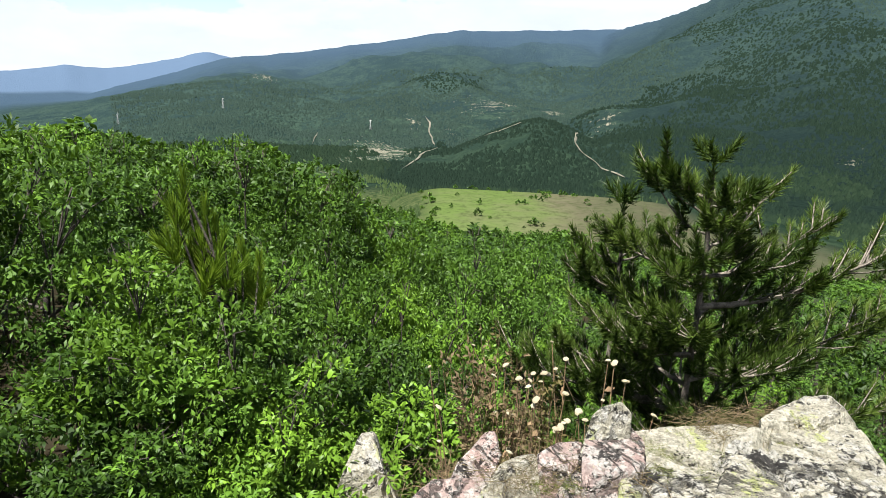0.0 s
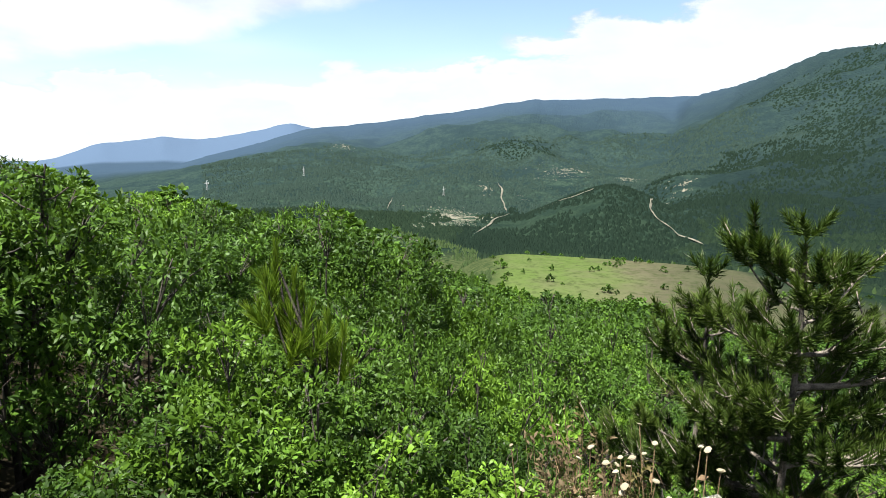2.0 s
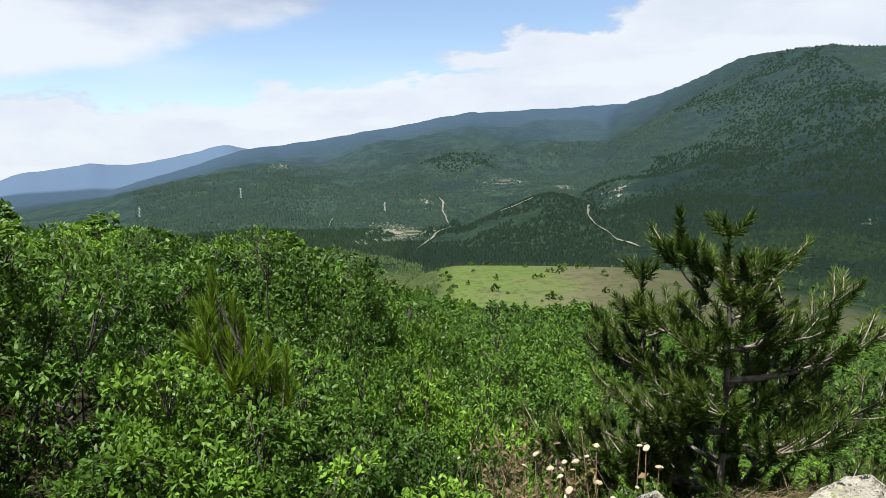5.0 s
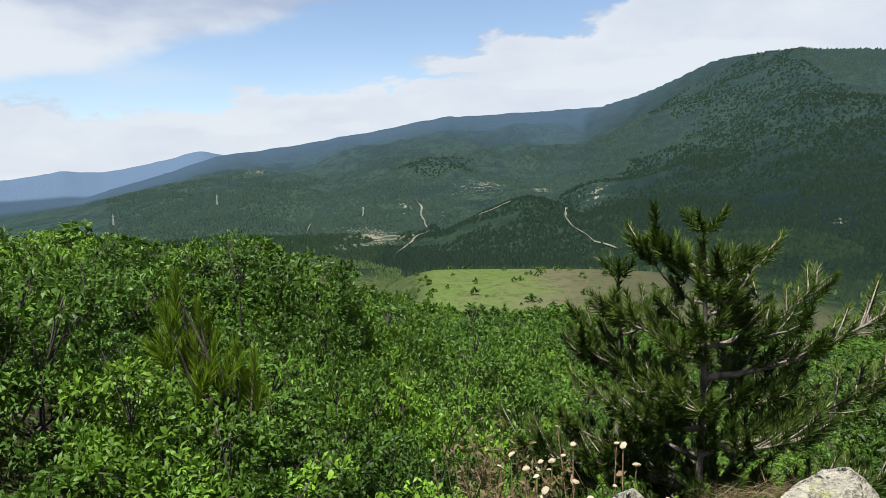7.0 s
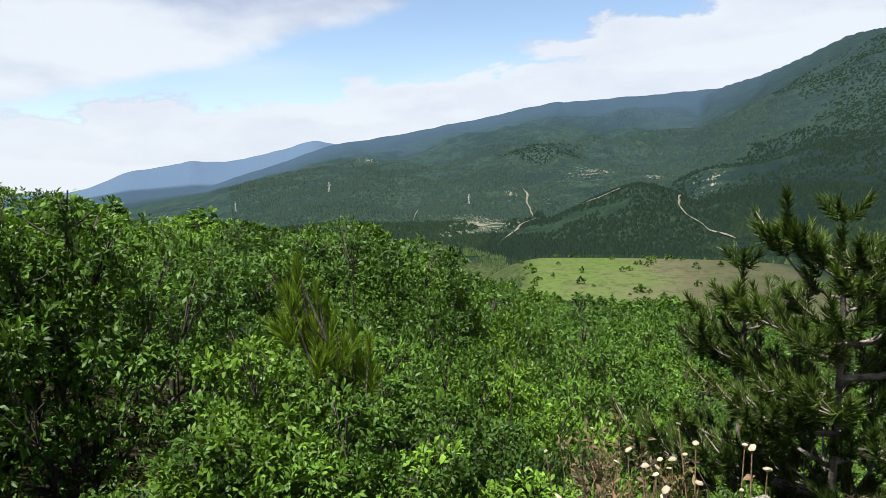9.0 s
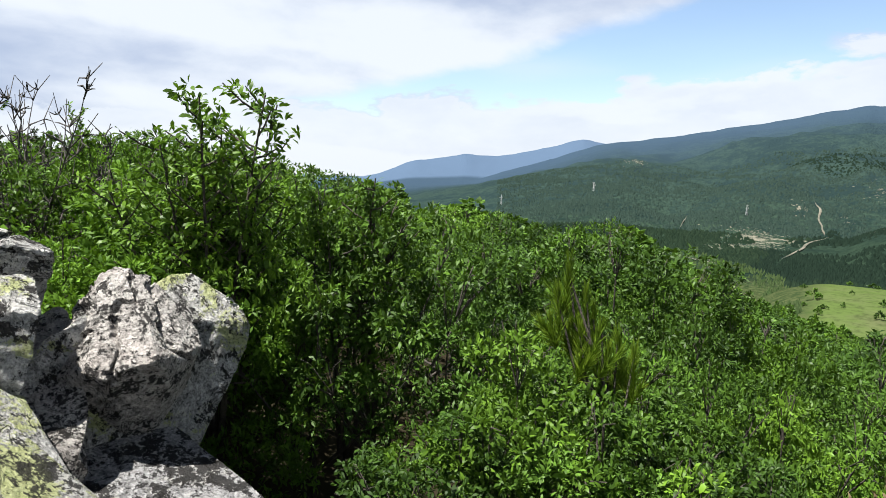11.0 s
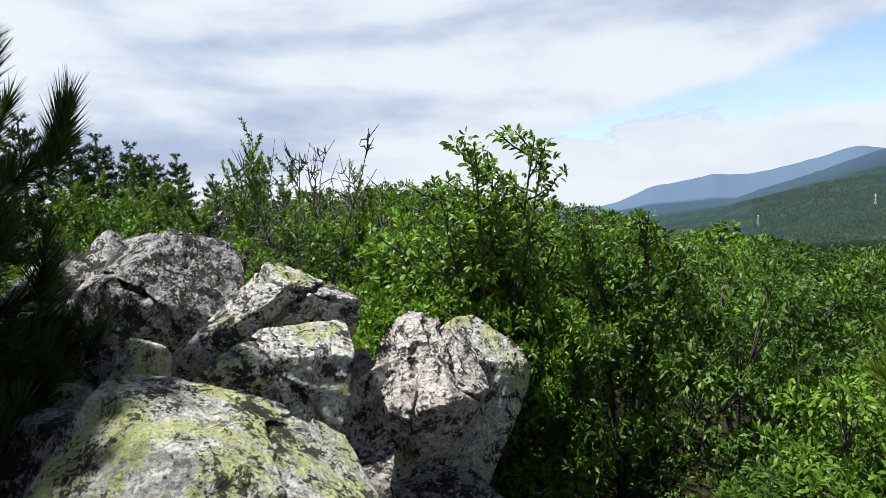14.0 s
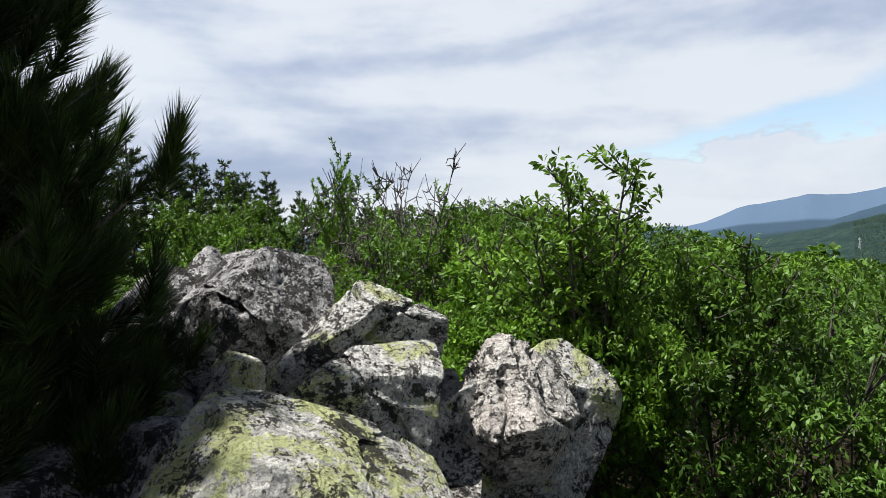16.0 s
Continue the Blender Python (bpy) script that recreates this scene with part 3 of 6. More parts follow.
# ---- rocks ----
def rock_material(name, base_a, base_b, dark, lichen, pink=0.0, seed=0.0, vein=(6.5, 0.016)):
    """Weathered quartzite: pale grain, black crust lichen, pale and yellow-green lichen patches."""
    mat, nt, bsdf = material(name, 0.88)
    mp = nt.nodes.new("ShaderNodeMapping")
    mp.inputs["Location"].default_value = (seed, seed * 1.7, -seed)
    link(nt, obj_coord(nt), mp.inputs[0])
    co = mp.outputs[0]
    grain, mid, big = noise_(nt, co, 120, 6, 0.7), noise_(nt, co, 30, 7, 0.65, 0.3), noise_(nt, co, 7, 5, 0.6, 0.5)
    col = mix_(nt, step_(nt, m_(nt, "MULTIPLY_ADD", grain, 0.55, m_(nt, "MULTIPLY", mid, 0.6)), 0.40, 0.78), base_a, base_b)
    if pink:
        col = mix_(nt, m_(nt, "MULTIPLY", step_(nt, noise_(nt, co, 5, 3), 0.42, 0.6), pink), col, (0.36, 0.22, 0.19))
    pale = step_(nt, m_(nt, "ADD", m_(nt, "MULTIPLY", big, 0.55), m_(nt, "MULTIPLY", noise_(nt, co, 48, 6, 0.7), 0.55)), 0.56, 0.62)
    col = mix_(nt, m_(nt, "MULTIPLY", pale, 0.65), col, (0.50, 0.495, 0.46))
    if lichen:
        yel = step_(nt, m_(nt, "ADD", m_(nt, "MULTIPLY", noise_(nt, co, 5.5, 6, 0.62, 0.5), 0.70), m_(nt, "MULTIPLY", noise_(nt, co, 60, 6, 0.75), 0.42)), 0.60 - lichen, 0.65 - lichen)
        col = mix_(nt, m_(nt, "MULTIPLY", yel, 0.75), col, (0.34, 0.38, 0.12))
    crust = m_(nt, "MULTIPLY_ADD", noise_(nt, co, 21, 5, 0.6, 0.6), 0.45, m_(nt, "ADD", m_(nt, "MULTIPLY", big, 0.42), m_(nt, "MULTIPLY", noise_(nt, co, 80, 8, 0.78), 0.55)))
    crust = step_(nt, crust, 0.785 - dark * 0.6, 0.815 - dark * 0.6)
    col = mix_(nt, m_(nt, "MULTIPLY", crust, 0.94), col, (0.014, 0.013, 0.013))
    speck = step_(nt, noise_(nt, co, 95, 7, 0.78), 0.54, 0.60)
    col = mix_(nt, m_(nt, "MULTIPLY", speck, 0.5), col, (0.018, 0.017, 0.016))
    line = m_(nt, "ABSOLUTE", m_(nt, "SUBTRACT", noise_(nt, co, vein[0], 6, 0.62, 0.9), 0.5))
    fissure = m_(nt, "MULTIPLY", m_(nt, "SUBTRACT", 1.0, step_(nt, line, vein[1] * 0.3, vein[1])), step_(nt, noise_(nt, co, 3.5, 3), 0.40, 0.58))
    col = mix_(nt, m_(nt, "MULTIPLY", fissure, 0.8), col, (0.020, 0.018, 0.015))
    link(nt, col, bsdf.inputs["Base Color"])
    rel = m_(nt, "ADD", m_(nt, "MULTIPLY", mid, 1.0), m_(nt, "MULTIPLY", grain, 0.35))
    rel = m_(nt, "MULTIPLY_ADD", fissure, -0.9, rel)
    bump_(nt, bsdf, m_(nt, "MULTIPLY_ADD", big, 1.2, rel), 1.0, 0.042)
    bsdf.inputs["Specular IOR Level"].default_value = 0.2
    return mat


ROCK_GREY = rock_material("grey_lichen_rock", (0.18, 0.18, 0.174), (0.72, 0.715, 0.69), 0.09, 0.015, 0.0, 1)
ROCK_RUST = rock_material("rusty_rock", (0.18, 0.17, 0.157), (0.71, 0.675, 0.635), 0.095, 0.0, 0.07, 2)
ROCK_LICHEN = rock_material("yellow_lichen_rock", (0.185, 0.185, 0.176), (0.68, 0.675, 0.64), 0.085, 0.085, 0.0, 3)
ROCK_DARK = rock_material("dark_crusted_rock", (0.12, 0.12, 0.122), (0.52, 0.517, 0.52), 0.155, 0.0, 0.0, 4)
ROCK_PALE = rock_material("pale_rock", (0.235, 0.222, 0.168), (0.56, 0.535, 0.44), 0.05, -0.03, 0.0, 5, (4.2, 0.030))
ROCK_PINK = rock_material("pink_quartz_rock", (0.24, 0.19, 0.175), (0.53, 0.455, 0.42), 0.02, -0.06, 0.45, 6, (4.6, 0.024))


def boulder(name, centre, face, planes, mat, label, seed, rough=1.0, cracks=(), div=6, group="", chip=0.92):
    """A broken boulder bounded by its cleavage planes, with worn edges, broken steps and cracks.
    planes: (normal, distance from the centre), along x to the right, y away and z up as seen looking towards the azimuth face;
    cracks: (point on it, normal, half width, depth)."""
    bm = bmesh.new()
    bmesh.ops.create_icosphere(bm, subdivisions=div, radius=1.0)
    bm.verts.ensure_lookup_table()
    u = unit(np.array([v.co[:] for v in bm.verts]))
    f = np.array([[v.index for v in fc.verts] for fc in bm.faces])
    bm.free()
    rng = np.random.default_rng(seed)
    n = unit(np.array([q[0] for q in planes], float))
    d = np.array([q[1] for q in planes], float)
    scale = float(np.median(d)) * 1.8
    wave = noise3(u * 1.0, 1.6, 3, seed) * 0.06

    def radius_of(n, d):
        c = u @ n.T
        return np.min(np.where(c > 0.02, d[None] / np.maximum(c, 0.02), 9.0), 1)

    r = radius_of(n, d)
    # chipped corners and edges
    p = u * r[:, None]
    extra_n = unit(rng.normal(size=(18, 3)) + [0, -0.35, 0.35])
    extra_d = (p @ extra_n.T).max(0) * rng.uniform(chip, 0.99, 18)
    r = np.minimum(r, radius_of(extra_n, extra_d))
    p = u * (r * (1 + wave * 0.5))[:, None]
    # broken steps: cells drawn out along the grain of the stone
    grain = unit(rng.normal(size=3))
    for count, step in ((40, 0.018), (170, 0.014), (600, 0.008)):
        seeds = p[rng.integers(0, len(p), count)]
        stretch = lambda q: q - grain * (q @ grain)[:, None] * 0.55
        a, b = stretch(p + 0.02 * scale * np.stack([noise3(p + k, 9 / scale, 2, seed + k) for k in (1, 2, 3)], -1) * 4), stretch(seeds)
        near = np.argmin((a * a).sum(1)[:, None] - 2 * a @ b.T + (b * b).sum(1)[None], 1)
        p -= u * (rng.random(count)[near] * step * scale * rough)[:, None]
    ridged = 0.5 - np.abs(noise3(p, 4.0 / scale, 4, seed + 5)) * 2
    p += u * ((ridged - 0.5) * 0.016 + noise3(p, 14 / scale, 4, seed + 9) * 0.022)[:, None] * scale * rough
    for q, m, w, depth in cracks:
        m = np.asarray(m, float) / np.linalg.norm(m)
        dist = (p - np.asarray(q)) @ m + noise3(p, 5 / scale, 3, seed + 11) * scale * 0.15
        p -= u * (depth * np.clip(1 - np.abs(dist) / w, 0, 1) ** 0.6)[:, None]
    c, s = math.cos(radians(-face)), math.sin(radians(-face))
    p = np.stack([p[:, 0] * c - p[:, 1] * s, p[:, 0] * s + p[:, 1] * c, p[:, 2]], -1)
    ob = new(name, mesh_np(name, p, f, mat, True))
    ob.location = centre
    ob.data.set_sharp_from_angle(angle=radians(34))
    return tagged(ob, label, "rock", group)


LEFT, FRONT = "rocks of the outcrop", "rocks of the ledge"
# the outcrop, then the ledge in front of the viewer
boulder("boulder", (-2.035, 1.321, 1.036), -51, [((-0.93, 0.29, 0.24), 0.185), ((-0.78, 0.36, 0.52), 0.203), ((-0.31, 0.45, 0.84), 0.223), ((0.33, 0.46, 0.82), 0.201), ((0.83, 0.38, 0.41), 0.175), ((0.93, 0.30, -0.1), 0.205), ((0.62, -0.42, 0.66), 0.165), ((-0.74, -0.44, 0.50), 0.165), ((-0.10, -0.66, 0.75), 0.155), ((0.22, -0.80, -0.56), 0.245), ((-0.42, -0.72, -0.55), 0.245), ((0.78, -0.40, -0.48), 0.235), ((-0.85, -0.2, -0.45), 0.26), ((0.0, 1.0, 0.0), 0.4), ((0.0, -1.0, -0.0), 0.36), ((0.0, 0.0, -1.0), 0.62)],
        ROCK_RUST, "faceted grey and rust boulder with deep cracks", 11, 0.8, [((-0.068, -0.245, 0.115), (1, 0.15, -0.45), 0.008, 0.030), ((0.006, -0.132, 0.143), (1, 0.1, -0.25), 0.008, 0.030), ((0.113, -0.145, 0.09), (1, 0.1, 0.5), 0.009, 0.035), ((-0.13, -0.162, 0.058), (1, 0.2, -0.6), 0.008, 0.035)], 7, LEFT)
boulder("boulder", (-2.067, 1.674, 1.039), -47, [((-0.69, 0.4, 0.6), 0.169), ((-0.32, 0.46, 0.83), 0.159), ((0.51, 0.45, 0.73), 0.088), ((0.89, 0.34, 0.3), 0.106), ((0.94, 0.2, -0.28), 0.147), ((0.85, 0.14, -0.52), 0.168), ((0.46, -0.53, 0.71), 0.102), ((0.5, -0.86, 0.14), 0.14), ((0.42, -0.54, 0.73), 0.099), ((0.0, 1.0, 0.0), 0.35), ((0.0, -1.0, -0.0), 0.55), ((0.0, 0.0, -1.0), 0.779)],
        ROCK_GREY, "grey angular block leaning on a cracked boulder", 12, 0.9, [], 6, LEFT)
boulder("boulder", (-2.411, 0.952, 1.303), -65, [((-0.88, 0.3, 0.37), 0.174), ((-0.73, 0.36, 0.58), 0.108), ((-0.76, 0.36, 0.54), 0.117), ((-0.2, 0.4, 0.9), 0.14), ((0.2, 0.39, 0.9), 0.139), ((0.6, 0.36, 0.72), 0.159), ((0.47, 0.38, 0.79), 0.135), ((0.95, 0.19, -0.24), 0.271), ((-0.43, -0.46, 0.78), 0.147), ((0.38, -0.2, 0.9), 0.151), ((0.22, -0.89, -0.4), 0.19), ((0.3, -0.95, 0.11), 0.223), ((0.0, 1.0, 0.0), 0.35), ((0.0, -1.0, -0.0), 0.55), ((0.0, 0.0, -1.0), 1.463)],
        ROCK_GREY, "split grey boulder with pale lichen on its slopes", 23, 1, [((0.06, -0.229, 0.03), (-0.75, 0.3, 0.75), 0.012, 0.05), ((-0.138, -0.305, -0.073), (0.75, 0.2, 0.6), 0.012, 0.04), ((0.16, -0.2, 0.05), (0.4, 0.1, 0.9), 0.009, 0.03)], 7, LEFT)
boulder("boulder", (-2.198, 0.923, 1.155), -63, [((-0.7, 0.4, 0.59), 0.107), ((-0.02, 0.47, 0.88), 0.092), ((-0.21, 0.47, 0.86), 0.08), ((0.95, 0.23, -0.22), 0.138), ((0.93, 0.21, -0.3), 0.127), ((0.1, -0.41, 0.91), 0.136), ((0.09, -0.99, 0.08), 0.225), ((0.0, 1.0, 0.0), 0.3), ((0.0, -1.0, -0.0), 0.55), ((0.0, 0.0, -1.0), 1.315)],
        ROCK_GREY, "low grey block leaning on a larger boulder", 25, 1, [((-0.057, -0.216, 0.006), (0.8, 0.2, 0.6), 0.010, 0.035)], 6, LEFT)
boulder("boulder", (-1.887, 0.483, 1.142), -70, [((-0.91, 0.26, 0.31), 0.229), ((-0.8, 0.33, 0.51), 0.216), ((-0.15, 0.49, 0.86), 0.122), ((0.12, 0.51, 0.85), 0.088), ((0.35, 0.51, 0.79), 0.075), ((0.34, 0.51, 0.79), 0.069), ((0.73, 0.41, 0.55), 0.153), ((0.87, 0.33, 0.36), 0.203), ((0.23, -0.12, 0.96), 0.074), ((0.49, -0.22, 0.84), 0.098), ((-0.53, -0.38, 0.76), 0.199), ((-0.13, -0.9, 0.42), 0.306), ((0.28, -0.18, 0.94), 0.07), ((0.0, 1.0, 0.0), 0.35), ((0.0, -1.0, -0.0), 0.55), ((0.0, 0.0, -1.0), 1.302)],
        ROCK_LICHEN, "rounded grey boulder with yellow-green lichen", 31, 0.7, [((0.211, -0.148, -0.04), (1, -0.2, 0.35), 0.014, 0.035)], 7, LEFT)
boulder("boulder", (-3.133, 0.77, 1.384), -74, [((-0.96, 0.25, 0.1), 0.31), ((-0.50, -0.22, 0.84), 0.150), ((0.20, 0.25, 0.95), 0.190), ((0.97, 0.24, 0.09), 0.32), ((0.34, -0.78, 0.52), 0.185), ((-0.45, -0.86, 0.24), 0.25), ((0.86, 0.2, -0.47), 0.30), ((0.05, -0.95, -0.3), 0.31), ((0.0, 1.0, 0.0), 0.5), ((0.0, -1.0, -0.0), 0.55), ((0.0, 0.0, -1.0), 1.544)],
        ROCK_DARK, "large dark boulder crusted with black lichen", 41, 1, [((-0.091, -0.276, -0.007), (0.75, 0.3, 0.6), 0.02, 0.05)], 7, LEFT, 0.95)
boulder("boulder", (-3.295, 0.344, 1.235), -83, [((-0.87, 0.32, 0.38), 0.197), ((-0.73, 0.36, 0.58), 0.157), ((-0.61, 0.37, 0.7), 0.167), ((0.1, 0.37, 0.93), 0.267), ((0.82, 0.3, 0.5), 0.283), ((0.94, 0.25, 0.22), 0.305), ((-0.49, -0.43, 0.76), 0.173), ((0.27, -0.71, 0.65), 0.205), ((0.04, -0.97, 0.26), 0.253), ((-0.41, -0.88, 0.26), 0.265), ((0.0, 1.0, 0.0), 0.5), ((0.0, -1.0, -0.0), 0.55), ((0.0, 0.0, -1.0), 1.395)],
        ROCK_DARK, "dark slanting slab in the shade of a pine", 43, 1, [((-0.016, -0.21, 0.085), (0.7, 0.3, 0.7), 0.02, 0.05)], 6, LEFT)
boulder("boulder", (-2.527, -0.028, 0.988), -92, [((-0.73, 0.44, 0.53), 0.156), ((0.08, 0.53, 0.84), 0.042), ((-0.02, 0.53, 0.85), 0.046), ((0.59, 0.44, 0.67), 0.092), ((0.94, 0.26, 0.2), 0.164), ((0.02, -0.1, 0.99), 0.069), ((0.61, -0.6, 0.52), 0.178), ((0.0, 1.0, 0.0), 0.4), ((0.0, -1.0, -0.0), 0.55), ((0.0, 0.0, -1.0), 1.148)],
        ROCK_DARK, "dark low boulder under a pine", 45, 1.2, [], 6, LEFT)
boulder("boulder", (-2.454, 0.255, 0.978), -80, [((-0.84, 0.36, 0.41), 0.116), ((-0.43, 0.48, 0.76), 0.098), ((0.17, 0.52, 0.84), 0.094), ((0.83, 0.41, 0.38), 0.111), ((0.93, 0.33, 0.13), 0.125), ((-0.01, -0.06, 1.0), 0.109), ((0.78, -0.49, 0.4), 0.14), ((-0.71, -0.51, 0.49), 0.152), ((0.0, 1.0, 0.0), 0.3), ((0.0, -1.0, -0.0), 0.55), ((0.0, 0.0, -1.0), 1.138)],
        ROCK_DARK, "dark low boulder under a pine", 47, 1.2, [], 6, LEFT)
boulder("stone", (-2.762, 0.577, 1.138), -78, [((-0.88, 0.38, 0.27), 0.06), ((-0.58, 0.45, 0.68), 0.045), ((0.13, 0.46, 0.88), 0.037), ((0.71, 0.38, 0.59), 0.055), ((0.95, 0.22, -0.21), 0.091), ((0.38, -0.17, 0.91), 0.067), ((0.67, -0.69, 0.26), 0.117), ((-0.74, -0.43, 0.51), 0.105), ((0.0, 1.0, 0.0), 0.15), ((0.0, -1.0, -0.0), 0.55), ((0.0, 0.0, -1.0), 0.478)],
        ROCK_GREY, "small grey stone wedged between boulders", 51, 1.3, [], 5, LEFT)
boulder("stone", (-2.798, 0.309, 1.052), -82, [((-0.88, 0.37, 0.3), 0.063), ((-0.65, 0.44, 0.62), 0.049), ((0.25, 0.49, 0.84), 0.03), ((0.38, 0.48, 0.79), 0.03), ((0.93, 0.22, -0.29), 0.098), ((0.28, -0.04, 0.96), 0.035), ((0.68, -0.63, 0.38), 0.12), ((-0.54, -0.56, 0.64), 0.1), ((0.0, 1.0, 0.0), 0.15), ((0.0, -1.0, -0.0), 0.55), ((0.0, 0.0, -1.0), 0.492)],
        ROCK_GREY, "small grey stone wedged between boulders", 53, 1.3, [], 5, LEFT)
boulder("stone", (-3.422, 0.634, 1.519), -80, [((-0.79, 0.37, 0.49), 0.03), ((-0.69, 0.37, 0.62), 0.03), ((0.48, 0.32, 0.82), 0.047), ((0.95, 0.27, -0.17), 0.035), ((0.4, -0.73, 0.55), 0.096), ((-0.48, -0.53, 0.69), 0.064), ((0.0, 1.0, 0.0), 0.2), ((0.0, -1.0, -0.0), 0.55), ((0.0, 0.0, -1.0), 0.659)],
        ROCK_DARK, "small dark stone on top of the outcrop", 54, 1.3, [], 5, LEFT)
boulder("stone", (-2.347, 1.231, 1.021), -60, [((-0.87, 0.41, 0.28), 0.03), ((-0.68, 0.47, 0.56), 0.03), ((0.6, 0.43, 0.67), 0.077), ((0.94, 0.24, -0.23), 0.031), ((-0.13, -0.48, 0.87), 0.088), ((0.0, 1.0, 0.0), 0.2), ((0.0, -1.0, -0.0), 0.55), ((0.0, 0.0, -1.0), 0.861)],
        ROCK_RUST, "narrow rust-red stone standing in a cleft", 57, 1.3, [], 5, LEFT)
boulder("stone", (-2.016, 0.927, 0.932), -60, [((-0.88, 0.39, 0.27), 0.03), ((-0.28, 0.55, 0.79), 0.048), ((0.85, 0.42, 0.3), 0.03), ((0.92, 0.37, 0.15), 0.03), ((0.58, -0.3, 0.76), 0.063), ((0.0, 1.0, 0.0), 0.2), ((0.0, -1.0, -0.0), 0.55), ((0.0, 0.0, -1.0), 0.972)],
        ROCK_GREY, "small broken stone at the foot of the outcrop", 59, 1.3, [], 5, LEFT)
boulder("boulder", (-2.058, 1.337, 0.614), -50, [((-0.9, 0.34, 0.26), 0.13), ((-0.05, 0.63, 0.78), 0.043), ((0.81, 0.46, 0.38), 0.139), ((0.09, -0.24, 0.97), 0.135), ((0.0, 1.0, 0.0), 0.4), ((0.0, -1.0, -0.0), 0.55), ((0.0, 0.0, -1.0), 0.774)],
        ROCK_DARK, "dark broken rock at the foot of the outcrop", 58, 1.2, [], 6, LEFT)
boulder("boulder", (0.952, 1.495, 0.625), 29, [((-1.0, -0.01, 0.0), 0.186), ((-0.82, 0.25, 0.51), 0.208), ((-0.66, 0.33, 0.68), 0.232), ((-0.28, 0.39, 0.88), 0.278), ((0.61, 0.28, 0.74), 0.252), ((0.75, 0.21, 0.63), 0.226), ((0.73, 0.23, 0.64), 0.23), ((0.04, -0.12, 0.99), 0.248), ((0.19, -0.19, 0.96), 0.267), ((0.17, -0.2, 0.96), 0.267), ((0.0, 1.0, 0.0), 0.55), ((0.0, -1.0, -0.0), 0.55), ((0.0, 0.0, -1.0), 0.745)],
        ROCK_PALE, "pale lichen-spotted boulder at the edge of the slope", 62, 0.5, [((-0.05, -0.05, 0.3), (1, -0.7, 0.2), 0.02, 0.035), ((0.08, 0.0, 0.3), (0.8, 0.5, 0.1), 0.014, 0.03), ((-0.16, 0, 0.3), (1, 0.35, 0.1), 0.014, 0.03), ((0.0, -0.15, 0.3), (0.3, 1, 0.1), 0.012, 0.025), ((0.18, 0, 0.3), (1, -0.3, 0.1), 0.012, 0.025)], 6, FRONT, 0.965)
boulder("boulder", (0.68, 1.508, 0.578), 22, [((-1.0, -0.06, -0.05), 0.171), ((-0.94, 0.14, 0.31), 0.215), ((-0.26, 0.45, 0.86), 0.228), ((-0.31, 0.44, 0.84), 0.221), ((-0.13, 0.45, 0.88), 0.244), ((0.78, 0.21, 0.59), 0.272), ((0.96, 0.03, 0.29), 0.243), ((-0.04, -0.12, 0.99), 0.246), ((-0.09, -0.13, 0.99), 0.255), ((0.0, 1.0, 0.0), 0.55), ((0.0, -1.0, -0.0), 0.55), ((0.0, 0.0, -1.0), 0.698)],
        ROCK_PALE, "broad pale ledge rock with mossy cracks", 61, 0.5, [((-0.02, 0, 0.3), (1, 0.75, 0.2), 0.016, 0.035), ((0.09, 0, 0.3), (1, 0.6, 0.2), 0.014, 0.03), ((-0.1, 0, 0.3), (0.9, -0.5, 0.1), 0.012, 0.025), ((0.0, -0.12, 0.3), (0.2, 1, 0.1), 0.012, 0.025), ((0.2, 0, 0.3), (1, -0.2, 0.1), 0.014, 0.03), ((-0.2, 0, 0.3), (1, 0.3, 0.1), 0.012, 0.025)], 6, FRONT, 0.965)
boulder("stone", (0.466, 1.524, 0.741), 16, [((-1.0, -0.02, -0.05), 0.066), ((-0.94, 0.17, 0.3), 0.068), ((-0.27, 0.46, 0.85), 0.068), ((0.65, 0.34, 0.67), 0.081), ((0.99, 0.03, 0.1), 0.079), ((0.06, -0.15, 0.99), 0.095), ((0.54, -0.84, -0.05), 0.176), ((-0.5, -0.81, 0.32), 0.232), ((0.0, 1.0, 0.0), 0.2), ((0.0, -1.0, -0.0), 0.55), ((0.0, 0.0, -1.0), 0.091)],
        ROCK_PINK, "small pinkish stone resting on the ledge", 67, 0.6, [], 5, FRONT, 0.965)
boulder("stone", (0.476, 1.595, 0.79), 16, [((-0.98, 0.1, 0.17), 0.044), ((-0.73, 0.32, 0.61), 0.037), ((-0.43, 0.41, 0.8), 0.037), ((0.65, 0.34, 0.68), 0.052), ((1.0, 0.03, 0.07), 0.049), ((0.36, -0.9, 0.25), 0.154), ((0.0, 1.0, 0.0), 0.15), ((0.0, -1.0, -0.0), 0.55), ((0.0, 0.0, -1.0), 0.09)],
        ROCK_PALE, "small pale rounded stone on the ledge", 69, 0.6, [], 5, FRONT, 0.965)
